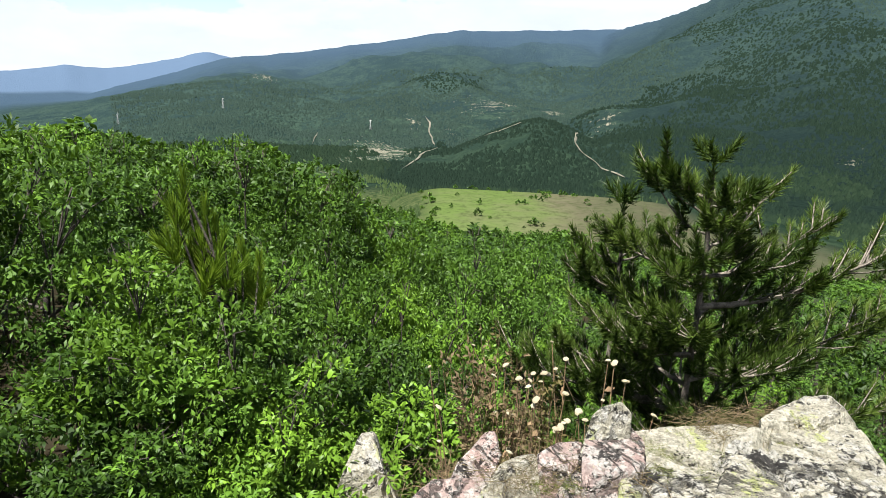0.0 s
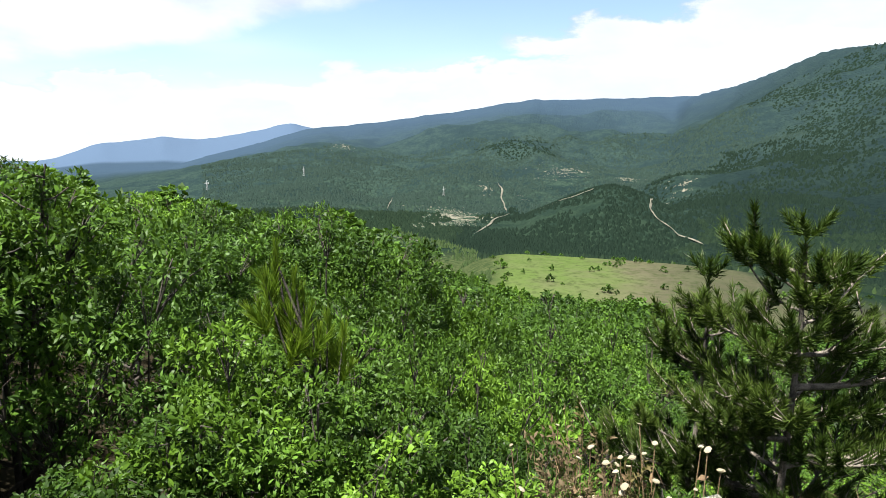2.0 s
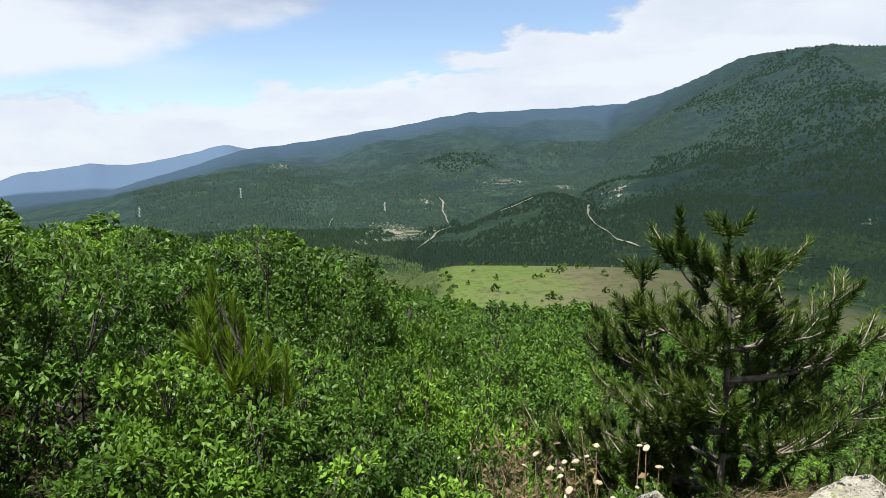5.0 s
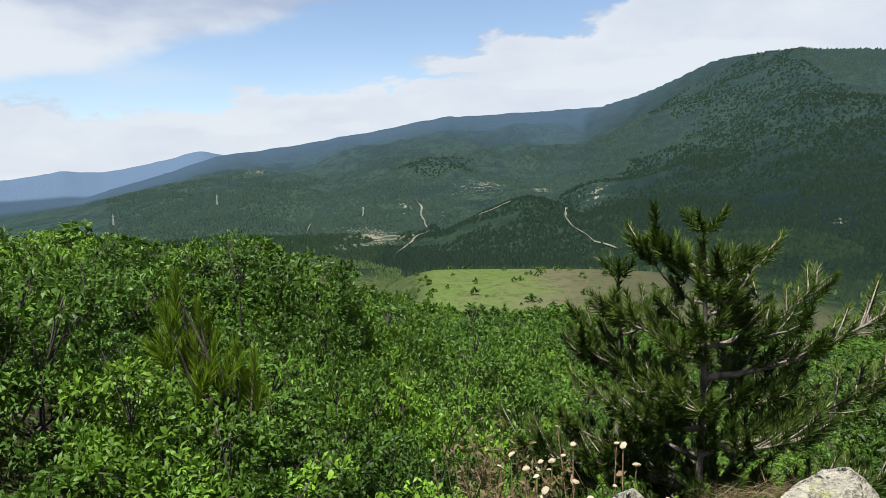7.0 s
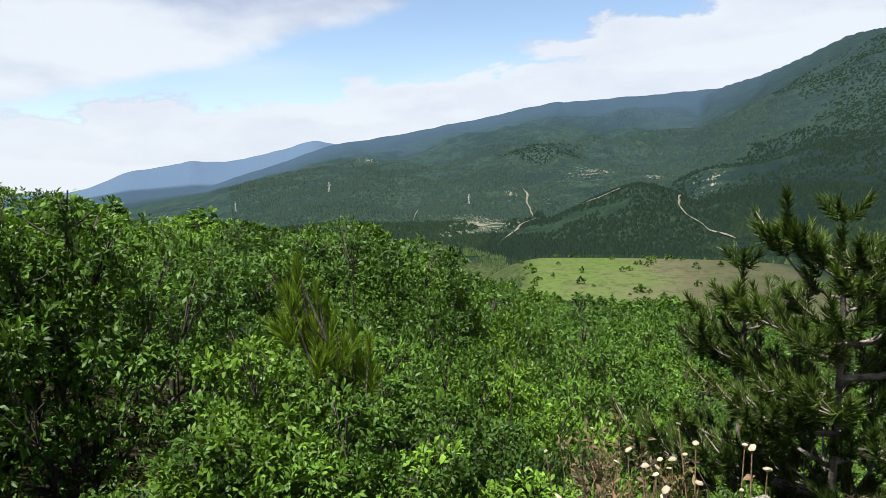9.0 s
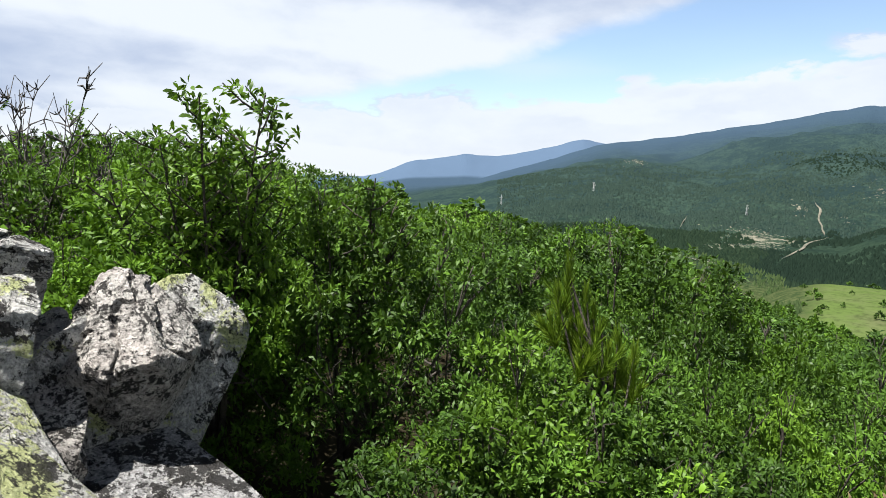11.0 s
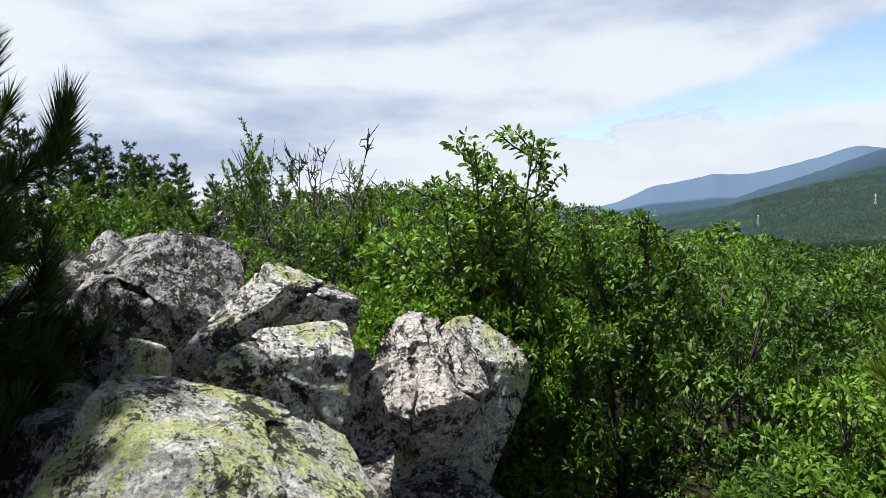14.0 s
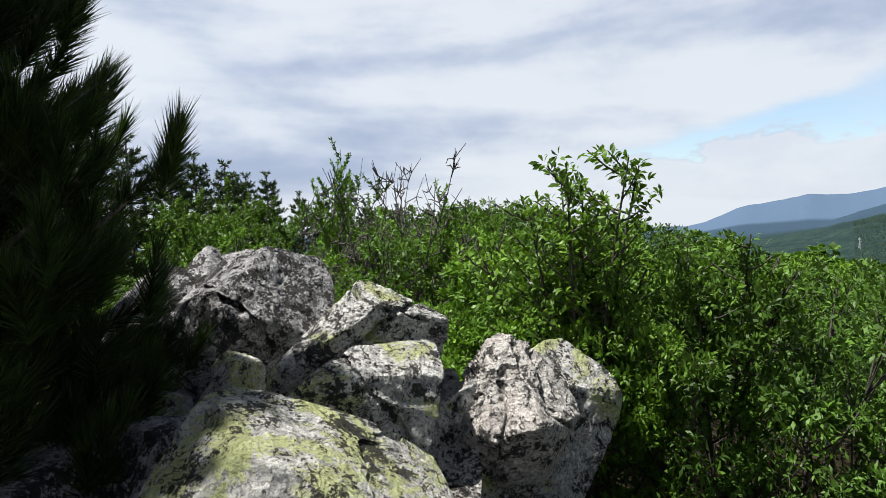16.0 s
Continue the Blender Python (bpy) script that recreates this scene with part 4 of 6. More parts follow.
boulder("boulder", (0.396, 1.421, 0.606), 14, [((-0.95, 0.16, 0.25), 0.092), ((-0.7, 0.38, 0.6), 0.111), ((-0.34, 0.5, 0.8), 0.119), ((-0.21, 0.52, 0.83), 0.128), ((0.96, 0.1, 0.27), 0.146), ((-0.02, -0.28, 0.96), 0.167), ((-0.24, -0.82, 0.52), 0.157), ((0.0, 1.0, 0.0), 0.35), ((0.0, -1.0, -0.0), 0.55), ((0.0, 0.0, -1.0), 0.726)],
        ROCK_PINK, "pinkish quartz ledge rock with cracks and dry needles", 63, 0.6, [((0.0, 0, 0.3), (1, 0.5, 0.1), 0.012, 0.03)], 6, FRONT, 0.965)
boulder("stone", (0.244, 1.547, 0.64), 8, [((-0.86, 0.27, 0.43), 0.061), ((-0.49, 0.46, 0.74), 0.055), ((-0.23, 0.51, 0.83), 0.059), ((0.7, 0.36, 0.62), 0.07), ((0.99, -0.08, -0.11), 0.058), ((0.26, -0.78, 0.57), 0.117), ((0.0, 1.0, 0.0), 0.2), ((0.0, -1.0, -0.0), 0.55), ((0.0, 0.0, -1.0), 0.34)],
        ROCK_PALE, "low broken stone on the ledge", 68, 0.6, [], 5, FRONT, 0.965)
boulder("stone", (0.347, 1.529, 0.672), 11, [((-0.98, -0.07, -0.17), 0.056), ((-0.58, 0.43, 0.7), 0.07), ((-0.21, 0.5, 0.84), 0.076), ((0.94, 0.15, 0.3), 0.07), ((0.96, -0.17, -0.24), 0.052), ((0.16, -0.49, 0.86), 0.128), ((0.24, -0.92, 0.32), 0.13), ((0.0, 1.0, 0.0), 0.2), ((0.0, -1.0, -0.0), 0.55), ((0.0, 0.0, -1.0), 0.372)],
        ROCK_PINK, "broken pink stone resting on the ledge", 70, 0.6, [], 5, FRONT, 0.965)
boulder("stone", (0.051, 1.475, 0.58), 0, [((-0.83, 0.32, 0.46), 0.09), ((-0.64, 0.44, 0.63), 0.085), ((-0.08, 0.56, 0.83), 0.087), ((0.78, 0.32, 0.54), 0.109), ((0.97, 0.09, 0.23), 0.108), ((0.02, -0.31, 0.95), 0.111), ((0.0, 1.0, 0.0), 0.25), ((0.0, -1.0, -0.0), 0.55), ((0.0, 0.0, -1.0), 0.48)],
        ROCK_PINK, "low broken pinkish stone", 71, 0.6, [], 5, FRONT, 0.965)
boulder("stone", (-0.17, 1.72, 0.56), -5, [((-0.9, 0.2, 0.3), 0.055), ((0.9, 0.1, 0.35), 0.05), ((0.1, -0.6, 0.8), 0.075), ((-0.2, 0.4, 0.9), 0.09), ((0.1, -1.0, 0.1), 0.08), ((0.0, 1.0, 0.0), 0.1), ((0.0, 0.0, -1.0), 0.75)],
        ROCK_PALE, "small pale stone among the bushes", 75, 0.9, [], 5, FRONT, 0.95)
boulder("stone", (0.15, 1.706, 0.581), 5, [((-0.95, 0.16, 0.26), 0.06), ((-0.77, 0.33, 0.54), 0.049), ((-0.74, 0.35, 0.57), 0.053), ((-0.28, 0.49, 0.83), 0.085), ((0.96, 0.15, 0.24), 0.066), ((0.94, -0.16, -0.29), 0.043), ((-0.06, -0.71, 0.7), 0.166), ((-0.19, -0.61, 0.77), 0.164), ((0.0, 1.0, 0.0), 0.07), ((0.0, -1.0, -0.0), 0.55), ((0.0, 0.0, -1.0), 0.381)],
        ROCK_PINK, "jagged small stone among dry grass", 73, 1.6, [], 5, FRONT, 0.965)


# ---- pines ----
def tuft(soup, tip, axis, rng, needles=130, length=0.10, reach=0.13, width=0.0011, close=0.75):
    """Needles round the last hand's breadth of a shoot."""
    d, a, b = frames_of(np.repeat(np.asarray(axis, float)[None], needles, 0), rng)
    a, b = a[:1].repeat(needles, 0), b[:1].repeat(needles, 0)
    t = rng.random(needles)
    ang = rng.uniform(0, 2 * np.pi, needles)
    side = np.cos(ang)[:, None] * a + np.sin(ang)[:, None] * b
    open_ = close * (1.25 - 0.85 * t) * rng.uniform(0.75, 1.2, needles)
    nd_ = np.cos(open_)[:, None] * d + np.sin(open_)[:, None] * side
    base = np.asarray(tip) - d * ((1 - t) * reach)[:, None]
    ln = length * rng.uniform(0.75, 1.15, needles)
    tip_p = base + nd_ * ln[:, None] + np.array([0, 0, -0.10]) * (ln[:, None] ** 1.0) * 0.3
    w = unit(np.cross(nd_, rng.normal(size=(needles, 3)))) * width
    v = np.stack([base - w, base + w, tip_p], 1).reshape(-1, 3)
    soup.add(v, t=np.arange(needles * 3).reshape(-1, 3))


def pine(name, at, height, lean, whorls, reach, seed, label, group="", needles=120, needle_len=0.10, mat=NEEDLE, first=0.12, rise=0.35, close=0.75, radius=0.045, sector=None, per=5, width=0.0016, every=0.05, arms=(), low=1.0, tip_up=0.7, taper=0.6, brush=0.14, twig=PINE_BARK):
    """A young pine: trunk, whorls of upturned branches, each with side shoots that end in tufts."""
    rng = np.random.default_rng(seed)
    root = thing(name, at, label, "tree", group)
    t = np.linspace(0, 1, 12)
    sway = np.stack([lean[0] * t**1.3 + 0.02 * np.sin(t * 9), lean[1] * t**1.3 + 0.02 * np.cos(t * 7), t * height - 0.1], -1)
    s = Soup()
    s.tube(sway, radius * (1.05 - t) ** 0.8 + 0.006, 8)
    trunk = part("trunk", s.mesh("trunk", PINE_BARK, True), root)
    s = Soup()
    tuft(s, sway[-1] + [0, 0, 0.08], (0.05, 0, 1), rng, int(needles * 1.6), needle_len, 0.22, width, close)
    for k in range(5):
        a = k * 1.26 + rng.random()
        d = np.array([math.cos(a) * 0.6, math.sin(a) * 0.6, 0.8])
        tuft(s, sway[-1] + d * 0.16, d, rng, needles, needle_len, 0.12, width, close)
    part("needles", s.mesh("needles", mat), trunk)
    plan = [(h, radians(a), ln, up) for h, a, ln, up in arms]
    for w in range(whorls):
        h = first + (0.93 - first) * w / max(1, whorls - 1)
        for k in range(per):
            a = k * 2 * math.pi / per + rng.uniform(-0.4, 0.4) + w * 0.8
            h = first + (0.93 - first) * w / max(1, whorls - 1) + rng.uniform(-0.35, 0.35) / whorls
            if not sector or abs((math.degrees(a) - sector[0] + 180) % 360 - 180) <= sector[1]:
                plan.append((h, a, (reach * (1 - h) ** taper * rng.uniform(0.7, 1.15) + 0.14) * (low + (1 - low) * h), rise))
    if plan:
        for h, a, ln, rise in plan:
            base = np.array([np.interp(h, t, sway[:, k]) for k in range(3)])
            u = np.linspace(0, 1, 7)
            out = np.array([math.cos(a), math.sin(a), 0])
            bend = rng.uniform(-0.15, 0.15)
            side = np.array([-out[1], out[0], 0])
            pts = base + out * (u * ln)[:, None] + side * (bend * ln * u**2)[:, None] + np.array([0, 0, 1.0]) * (ln * (rise * u**2 + 0.08 * u))[:, None]
            wood, green = Soup(), Soup()
            wood.tube(pts, 0.013 * (ln / 0.8) * (1.1 - u) + 0.003, 5 if needles > 40 else 3)
            ends = [(pts[-1], pts[-1] - pts[-2])]
            for m in range(max(3, int(ln / every))):
                f = rng.uniform(0.18, 0.97)
                q = np.array([np.interp(f, u, pts[:, i]) for i in range(3)])
                sgn = 1 if m % 2 else -1
                d = unit(out * 0.55 + side * sgn * rng.uniform(0.4, 1.0) + np.array([0, 0, rng.uniform(0.15, 0.8)]))
                l2 = rng.uniform(0.10, 0.26) * min(1, ln + 0.3)
                e = q + d * l2 + [0, 0, 0.04]
                wood.tube(np.stack([q, (q + e) / 2 - [0, 0, 0.01], e]), [0.005, 0.004, 0.003], 4 if needles > 40 else 3)
                ends.append((e, d + [0, 0, tip_up]))
            for e, d in ends:
                tuft(green, e, unit(np.asarray(d)), rng, needles, needle_len, brush, width, close)
            br = part("branch", wood.mesh("branch", twig, True), root)
            part("needles", green.mesh("needles", mat), br)
    return root


def seen_at(az, el, d):
    """The place that lies d metres off in that direction from the viewpoint."""
    a = radians(az)
    return d * math.sin(a), d * math.cos(a), EYE_Z + d * math.tan(radians(el))


def on_land(x, y, dz=0.0):
    return (x, y, float(land(x, y)) + dz)


g = on_land(1.53, 3.63)
pine("pine_tree", g, 1.42 - g[2], (-0.24, -0.50), 11, 0.98, 5, "young black pine with bent trunk and pale twigs", needles=100, needle_len=0.060, mat=NEEDLE_LIT, radius=0.026, first=0.05, per=7, taper=0.74, every=0.031, rise=0.28, close=0.85, width=0.0034, brush=0.13, tip_up=0.8, twig=PALE_BARK,
     arms=[(0.83, 5, 0.62, 0.45), (0.78, -8, 0.95, 0.30), (0.66, 2, 1.15, 0.20), (0.55, -5, 1.25, 0.12), (0.60, 178, 0.95, 0.12), (0.90, 170, 0.30, 0.9), (0.88, 20, 0.34, 0.8), (0.45, 20, 1.1, 0.15), (0.93, 190, 0.26, 1.2), (0.30, 8, 1.2, 0.02)])
g = on_land(1.03, 3.64)
pine("pine_tree", g, 1.15 - g[2], (-0.03, -0.10), 7, 0.46, 6, "slender young black pine beside a larger one", needles=90, needle_len=0.060, mat=NEEDLE_LIT, radius=0.015, first=0.16, rise=0.5, every=0.038, close=0.85, width=0.0034, brush=0.12, tip_up=0.8)


def sapling(foot, tips, label, seed):
    """A feathery pine sapling: a bent stem and upright plumes of soft needles."""
    rng = np.random.default_rng(seed)
    root = thing("pine_sapling", foot, label, "tree")
    foot = np.array(foot)
    t = np.linspace(0, 1, 9)[:, None]
    apex = np.array(tips[0]) - foot
    stem = apex * t + np.array([0.14, 0, 0]) * np.sin(t * 3.1) - [0, 0, 0.05]
    s = Soup()
    s.tube(stem, 0.009 * (1.1 - t[:, 0]) + 0.003, 6)
    trunk = part("trunk", s.mesh("trunk", BARK, True), root)
    for tip in tips:
        e = np.array(tip) - foot
        near = stem[int(np.argmin(np.abs(stem[:, 2] - (e[2] - 0.30))))]
        mid = near * 0.35 + e * 0.65 - [0, 0, 0.12]
        wood, green = Soup(), Soup()
        wood.tube(np.stack([near, mid, e - [0, 0, 0.02]]), [0.006, 0.005, 0.003], 5)
        tuft(green, e, unit(np.array([rng.normal() * 0.12, rng.normal() * 0.12, 1.0])), rng, 170, 0.070, 0.16, 0.0022, 0.50)
        for _ in range(3):
            d = unit(np.array([rng.normal() * 0.4, rng.normal() * 0.4, 1.0]))
            tuft(green, e - [0, 0, 0.16] + d * [0.10, 0.10, 0.08], d, rng, 80, 0.065, 0.11, 0.0022, 0.55)
        part("branch", wood.mesh("branch", BARK, True), trunk)
        part("needles", green.mesh("needles", NEEDLE_YOUNG), root)
    return root


sapling((-0.52, 2.15, float(land(-0.52, 2.15))), [seen_at(az, el, d) for az, el, d in ((-21.0, -7.0, 2.25), (-21.8, -9.6, 2.20), (-19.4, -9.4, 2.28), (-18.0, -12.0, 2.20), (-16.6, -12.8, 2.26), (-15.2, -14.0, 2.22), (-18.7, -10.9, 2.30), (-19.8, -12.4, 2.20), (-17.3, -13.9, 2.28), (-20.4, -10.6, 2.32))],
        "upright yellow-green pine sapling among oak scrub", 7)
pine("pine_tree", (-2.98, -0.72, 0.0), 3.45, (0.05, 0.1), 12, 1.12, 8, "dark black pine with long needles beside the rocks", needles=170, needle_len=0.125, sector=(60, 130), radius=0.08, first=0.16, per=7, every=0.075, rise=0.6, width=0.0028, tip_up=1.3, close=0.62, taper=0.75, brush=0.20,
     arms=[(0.40, 70, 1.12, 0.45), (0.46, 62, 0.88, 0.50), (0.54, 68, 0.78, 0.50), (0.64, 68, 0.78, 0.6), (0.70, 64, 0.72, 0.7), (0.58, 74, 0.82, 0.5), (0.74, 72, 0.62, 0.7), (0.58, 52, 0.85, 0.5), (0.66, 52, 0.80, 0.6), (0.50, 54, 0.8, 0.40), (0.30, 63, 1.05, 0.12), (0.34, 72, 1.02, 0.25), (0.33, 52, 0.95, 0.2), (0.28, 58, 0.95, 0.15), (0.38, 58, 0.95, 0.3), (0.22, 60, 0.95, 0.1), (0.26, 70, 1.0, 0.15), (0.20, 46, 0.9, 0.1), (0.50, 38, 1.0, 0.5), (0.44, 34, 1.05, 0.45), (0.40, 42, 1.0, 0.45), (0.34, 36, 1.05, 0.35), (0.25, 48, 1.0, 0.1), (0.36, 50, 1.05, 0.3)])
# added pine, nearly all out of view, placed for its shadow on the rocks
pine("pine_tree", (-3.18, -1.44, 0.0), 4.9, (0.1, 0.2), 13, 1.12, 18, "tall black pine added beside the view to shade the outcrop", needles=64, needle_len=0.15, radius=0.10, first=0.40, per=8, every=0.07, rise=0.35, width=0.007, tip_up=0.8, close=0.8, taper=0.5)


# ---- oak scrub on the slope ----
NEAR = [broadleaf("oak_bush", 100 + k, 1.7, 0.62, 1280, 7, 0.040, OAK_BLADE, mt, "leafy green scrub oak on the slope", "bush", "oak bushes", clumps=52, limbs=17, low=0.44, heads=9)
        for k, mt in enumerate((OAK_LEAF, OAK_DEEP, OAK_LIGHT))]
THICKET = [broadleaf("leafy_shrub", 150 + k, 1.7, 0.75, 1500, 6, 0.046, SLIM, mt, "light green small-leaved shrub in the thicket", "shrub", "thicket shrubs", clumps=60, limbs=8, low=0.20, heads=9)
           for k, mt in enumerate((SHRUB_LEAF, OAK_LEAF))]
SLOPE = [broadleaf("oak_bush", 180 + k, 1.9, 0.80, 1250, 6, 0.048, SLIM, mt, "scrub oak with a rounded crown on the slope", "bush", "oak bushes", clumps=60, limbs=8, low=0.40, heads=9)
         for k, mt in enumerate((OAK_LEAF, OAK_DEEP, OAK_LIGHT))]
MID = [broadleaf("oak_tree", 200 + k, 2.2, 1.0, 1050, 6, 0.061, SLIM, mt, "low scrub oak with a dense rounded crown", "tree", "scrub oaks", clumps=60, limbs=4)
       for k, mt in enumerate((OAK_LEAF, OAK_DEEP, OAK_LIGHT))]
MID2 = [broadleaf("oak_tree", 250 + k, 2.2, 1.0, 700, 5, 0.086, SLIM, mt, "scrub oak in the thicket on the slope", "tree", "scrub oaks", clumps=50, limbs=2, heads=7)
        for k, mt in enumerate((OAK_LEAF, OAK_DEEP, OAK_LIGHT))]
FAR = [broadleaf("oak_tree", 300 + k, 2.6, 1.3, 460, 4, 0.135, SLIM, mt, "small oak in the wood on the slope", "tree", "slope oaks", clumps=36, limbs=3, heads=7)
       for k, mt in enumerate((OAK_LEAF, OAK_DEEP, OAK_LIGHT))]
WOOD = [broadleaf("oak_tree", 350 + k, 2.6, 1.3, 270, 3, 0.26, DIAMOND, mt, "small oak in the wood on the slope", "tree", "slope oaks", clumps=26, limbs=2, heads=6)
        for k, mt in enumerate((OAK_LEAF, OAK_DEEP, OAK_LIGHT))]


def stand(proto, x, y, top, radius, base_h, base_r, rng):
    g = float(land(x, y))
    sz = (top - g) / base_h
    m = Matrix.Translation((x, y, g)) @ Matrix.Rotation(rng.uniform(0, 6.28), 4, "Z") @ Matrix.Diagonal((radius / base_r, radius / base_r, sz, 1))
    return copy_thing(proto, m)


rng = np.random.default_rng(77)
# azimuth, height angle of the top, distance, radius, kind of each bush round the ledge
BY_THE_LEDGE = [(-24.6, -11.2, 2.25, 0.4, 2), (-8.5, -21.5, 2.0, 0.42, 2), (-14.0, -15.5, 2.6, 0.42, 0),
                (-17.5, -17.0, 2.02, 0.36, 0), (4.0, -22.5, 2.8, 0.45, 0), (-30.0, -19.0, 1.95, 0.36, 1), (-19.5, -20.0, 1.95, 0.36, 0),
                (-14.0, -25.0, 1.8, 0.34, 2), (-25.0, -26.0, 1.72, 0.32, 1), (-3.5, -19.5, 2.7, 0.4, 1), (2.0, -25.0, 2.15, 0.34, 0),
                (8.0, -23.5, 2.25, 0.34, 0), (14.0, -24.0, 2.9, 0.48, 0), (26.0, -24.0, 2.9, 0.48, 1)]
ON_THE_SLOPE = [(-37.0, -0.6, 3.05, 0.55, 0), (-16.3, -3.5, 4.9, 0.8, 1), (-12.6, -5.0, 5.4, 0.66, 0), (-20.5, -3.3, 5.5, 0.75, 0),
                (-25.0, -2.9, 5.8, 0.75, 1), (-10.0, -9.5, 4.2, 0.55, 0), (-7.0, -8.5, 5.2, 0.64, 2), (-2.0, -10.3, 6.2, 0.7, 0),
                (3.5, -11.0, 7.2, 0.8, 1), (8.5, -11.2, 8.0, 0.85, 0), (2.0, -15.6, 4.3, 0.65, 0), (-2.6, -13.6, 3.9, 0.55, 2),
                (-27.5, -4.6, 4.6, 0.7, 1), (-31.5, -3.2, 5.6, 0.8, 1), (-42.6, 0.5, 3.05, 0.46, 2), (-21.0, -9.5, 3.3, 0.5, 0),
                (-31.0, -8.8, 3.0, 0.45, 1), (-9.0, -13.0, 3.3, 0.45, 0)]
NEAR_PLAN = [(*seen_at(az, el, d), rad_, kind) for az, el, d, rad_, kind in BY_THE_LEDGE]
SLOPE_PLAN = [(*seen_at(az, el, d), rad_, kind) for az, el, d, rad_, kind in ON_THE_SLOPE]
THICKET_PLAN = [(*seen_at(-51.5, 0.4, 3.6), 0.65, 0), (*seen_at(-57.5, 0.0, 4.0), 0.70, 0), (*seen_at(-49.0, -0.6, 4.4), 0.70, 0), (*seen_at(-54.0, -3.8, 3.0), 0.52, 0), (*seen_at(-48.0, -5.0, 3.1), 0.45, 0), (-3.44, 3.33, 1.62, 0.6, 0), (-4.09, 2.88, 1.70, 0.65, 0), (-4.39, 2.08, 1.66, 0.7, 1), (-4.09, 1.48, 1.48, 0.6, 0), (-5.19, 1.28, 1.66, 0.7, 0), (-3.94, 0.93, 1.36, 0.5, 0), (-3.20, 1.75, 1.22, 0.45, 0), (-3.55, 2.20, 1.46, 0.5, 0), (-2.75, 1.95, 1.08, 0.40, 0)]
for x, y, top, rad_, kind in NEAR_PLAN:
    stand(NEAR[kind], x, y, top, rad_ * 1.08, 1.7, 0.62, rng)
for x, y, top, rad_, kind in SLOPE_PLAN:
    stand(SLOPE[kind], x, y, top, rad_ * 1.08, 1.9, 0.80, rng)
for x, y, top, rad_, kind in THICKET_PLAN:
    stand(THICKET[kind], x, y, top, rad_, 1.7, 0.75, rng)


def tallest(az, q):
    """Height that the canopy keeps under, seen from the viewpoint."""
    el = np.interp(az, [-90, -75, -65, -57, -52, -45, -41, -36, -33, -25.5, -15.5, -11.7, -9.7, -8.6, -5, -2, 1.4, 6, 11, 14, 30, 40],
                   [3.2, 3.0, 1.2, 2.0, 2.0, 1.2, -0.5, -1.2, -2.0, -3.0, -3.8, -5.8, -7.3, -8.0, -8.8, -9.2, -10.5, -10.6, -10.5, -11.2, -12.2, -12.4])
    return EYE_Z + q * math.tan(radians(float(el))) - 0.018 * q * float(np.interp(az, [-13, -9], [0.15, 0.05])) - 0.05


spots = [(x, y) for x, y, *_ in NEAR_PLAN + SLOPE_PLAN + THICKET_PLAN] + [(1.53, 3.63), (1.03, 3.64)]
taken = [np.array(p) for p in spots]
for d in np.arange(3.6, 14.5, 0.9):
    step = math.degrees((1.35 + 0.075 * d) / d)
    for az in np.arange(-90 if d > 4.6 else -60, 40, step):
        a, q = radians(az + rng.uniform(-0.3, 0.3) * step), d + rng.uniform(-0.4, 0.4)
        x, y = q * math.sin(a), q * math.cos(a)
        if min(np.hypot(*(p - (x, y))) for p in taken) < 0.95:
            continue
        taken.append(np.array((x, y)))
        h = float(np.interp(math.degrees(a), [-90, -75, -60, -40, -15, -4, 30], [1.5, 1.6, 1.8, 2.0, 2.25, 1.95, 1.8])) * rng.uniform(0.86, 1.12)
        room = tallest(math.degrees(a), q) - 0.012 * q * rng.random() - float(land(x, y))
        tall = rng.random() < 0.42
        h = max(0.9, min(h, room)) if az > -10 or q < 6.5 else min(room, 3.8)
        h = h * rng.uniform(0.96, 1.03) + 0.012 * q if tall else max(0.8, h * rng.uniform(0.56, 0.80))
        if math.degrees(a) < -50 and q < 9:
            stand(THICKET[int(rng.integers(0, 2))], x, y, float(land(x, y)) + h, rng.uniform(0.7, 0.95), 1.7, 0.75, rng)
        else:
            kind, wide = int(rng.choice(3, p=(0.42, 0.44, 0.14) if not tall else (0.50, 0.34, 0.16) if az < -13 and q > 4.3 else (0.36, 0.20, 0.44))), rng.uniform(0.78, 1.02) * (1 + 0.25 * max(0.0, h - 2.2))
            if q < 4.3 and az < 0:
                stand(NEAR[kind], x, y, float(land(x, y)) + h, wide * 0.8, 1.7, 0.62, rng)
            else:
                stand((MID if q < 8.2 else MID2)[kind], x, y, float(land(x, y)) + h, wide, 2.2, 1.0, rng)
def crown_arrays(proto):
    me = [c for c in proto.children if c.name.startswith("crown")][0].data
    v = np.empty(len(me.vertices) * 3, np.float32)
    f = np.empty(len(me.loops), np.int32)
    me.vertices.foreach_get("co", v), me.loops.foreach_get("vertex_index", f)
    return v.reshape(-1, 3), f.reshape(-1, 3)


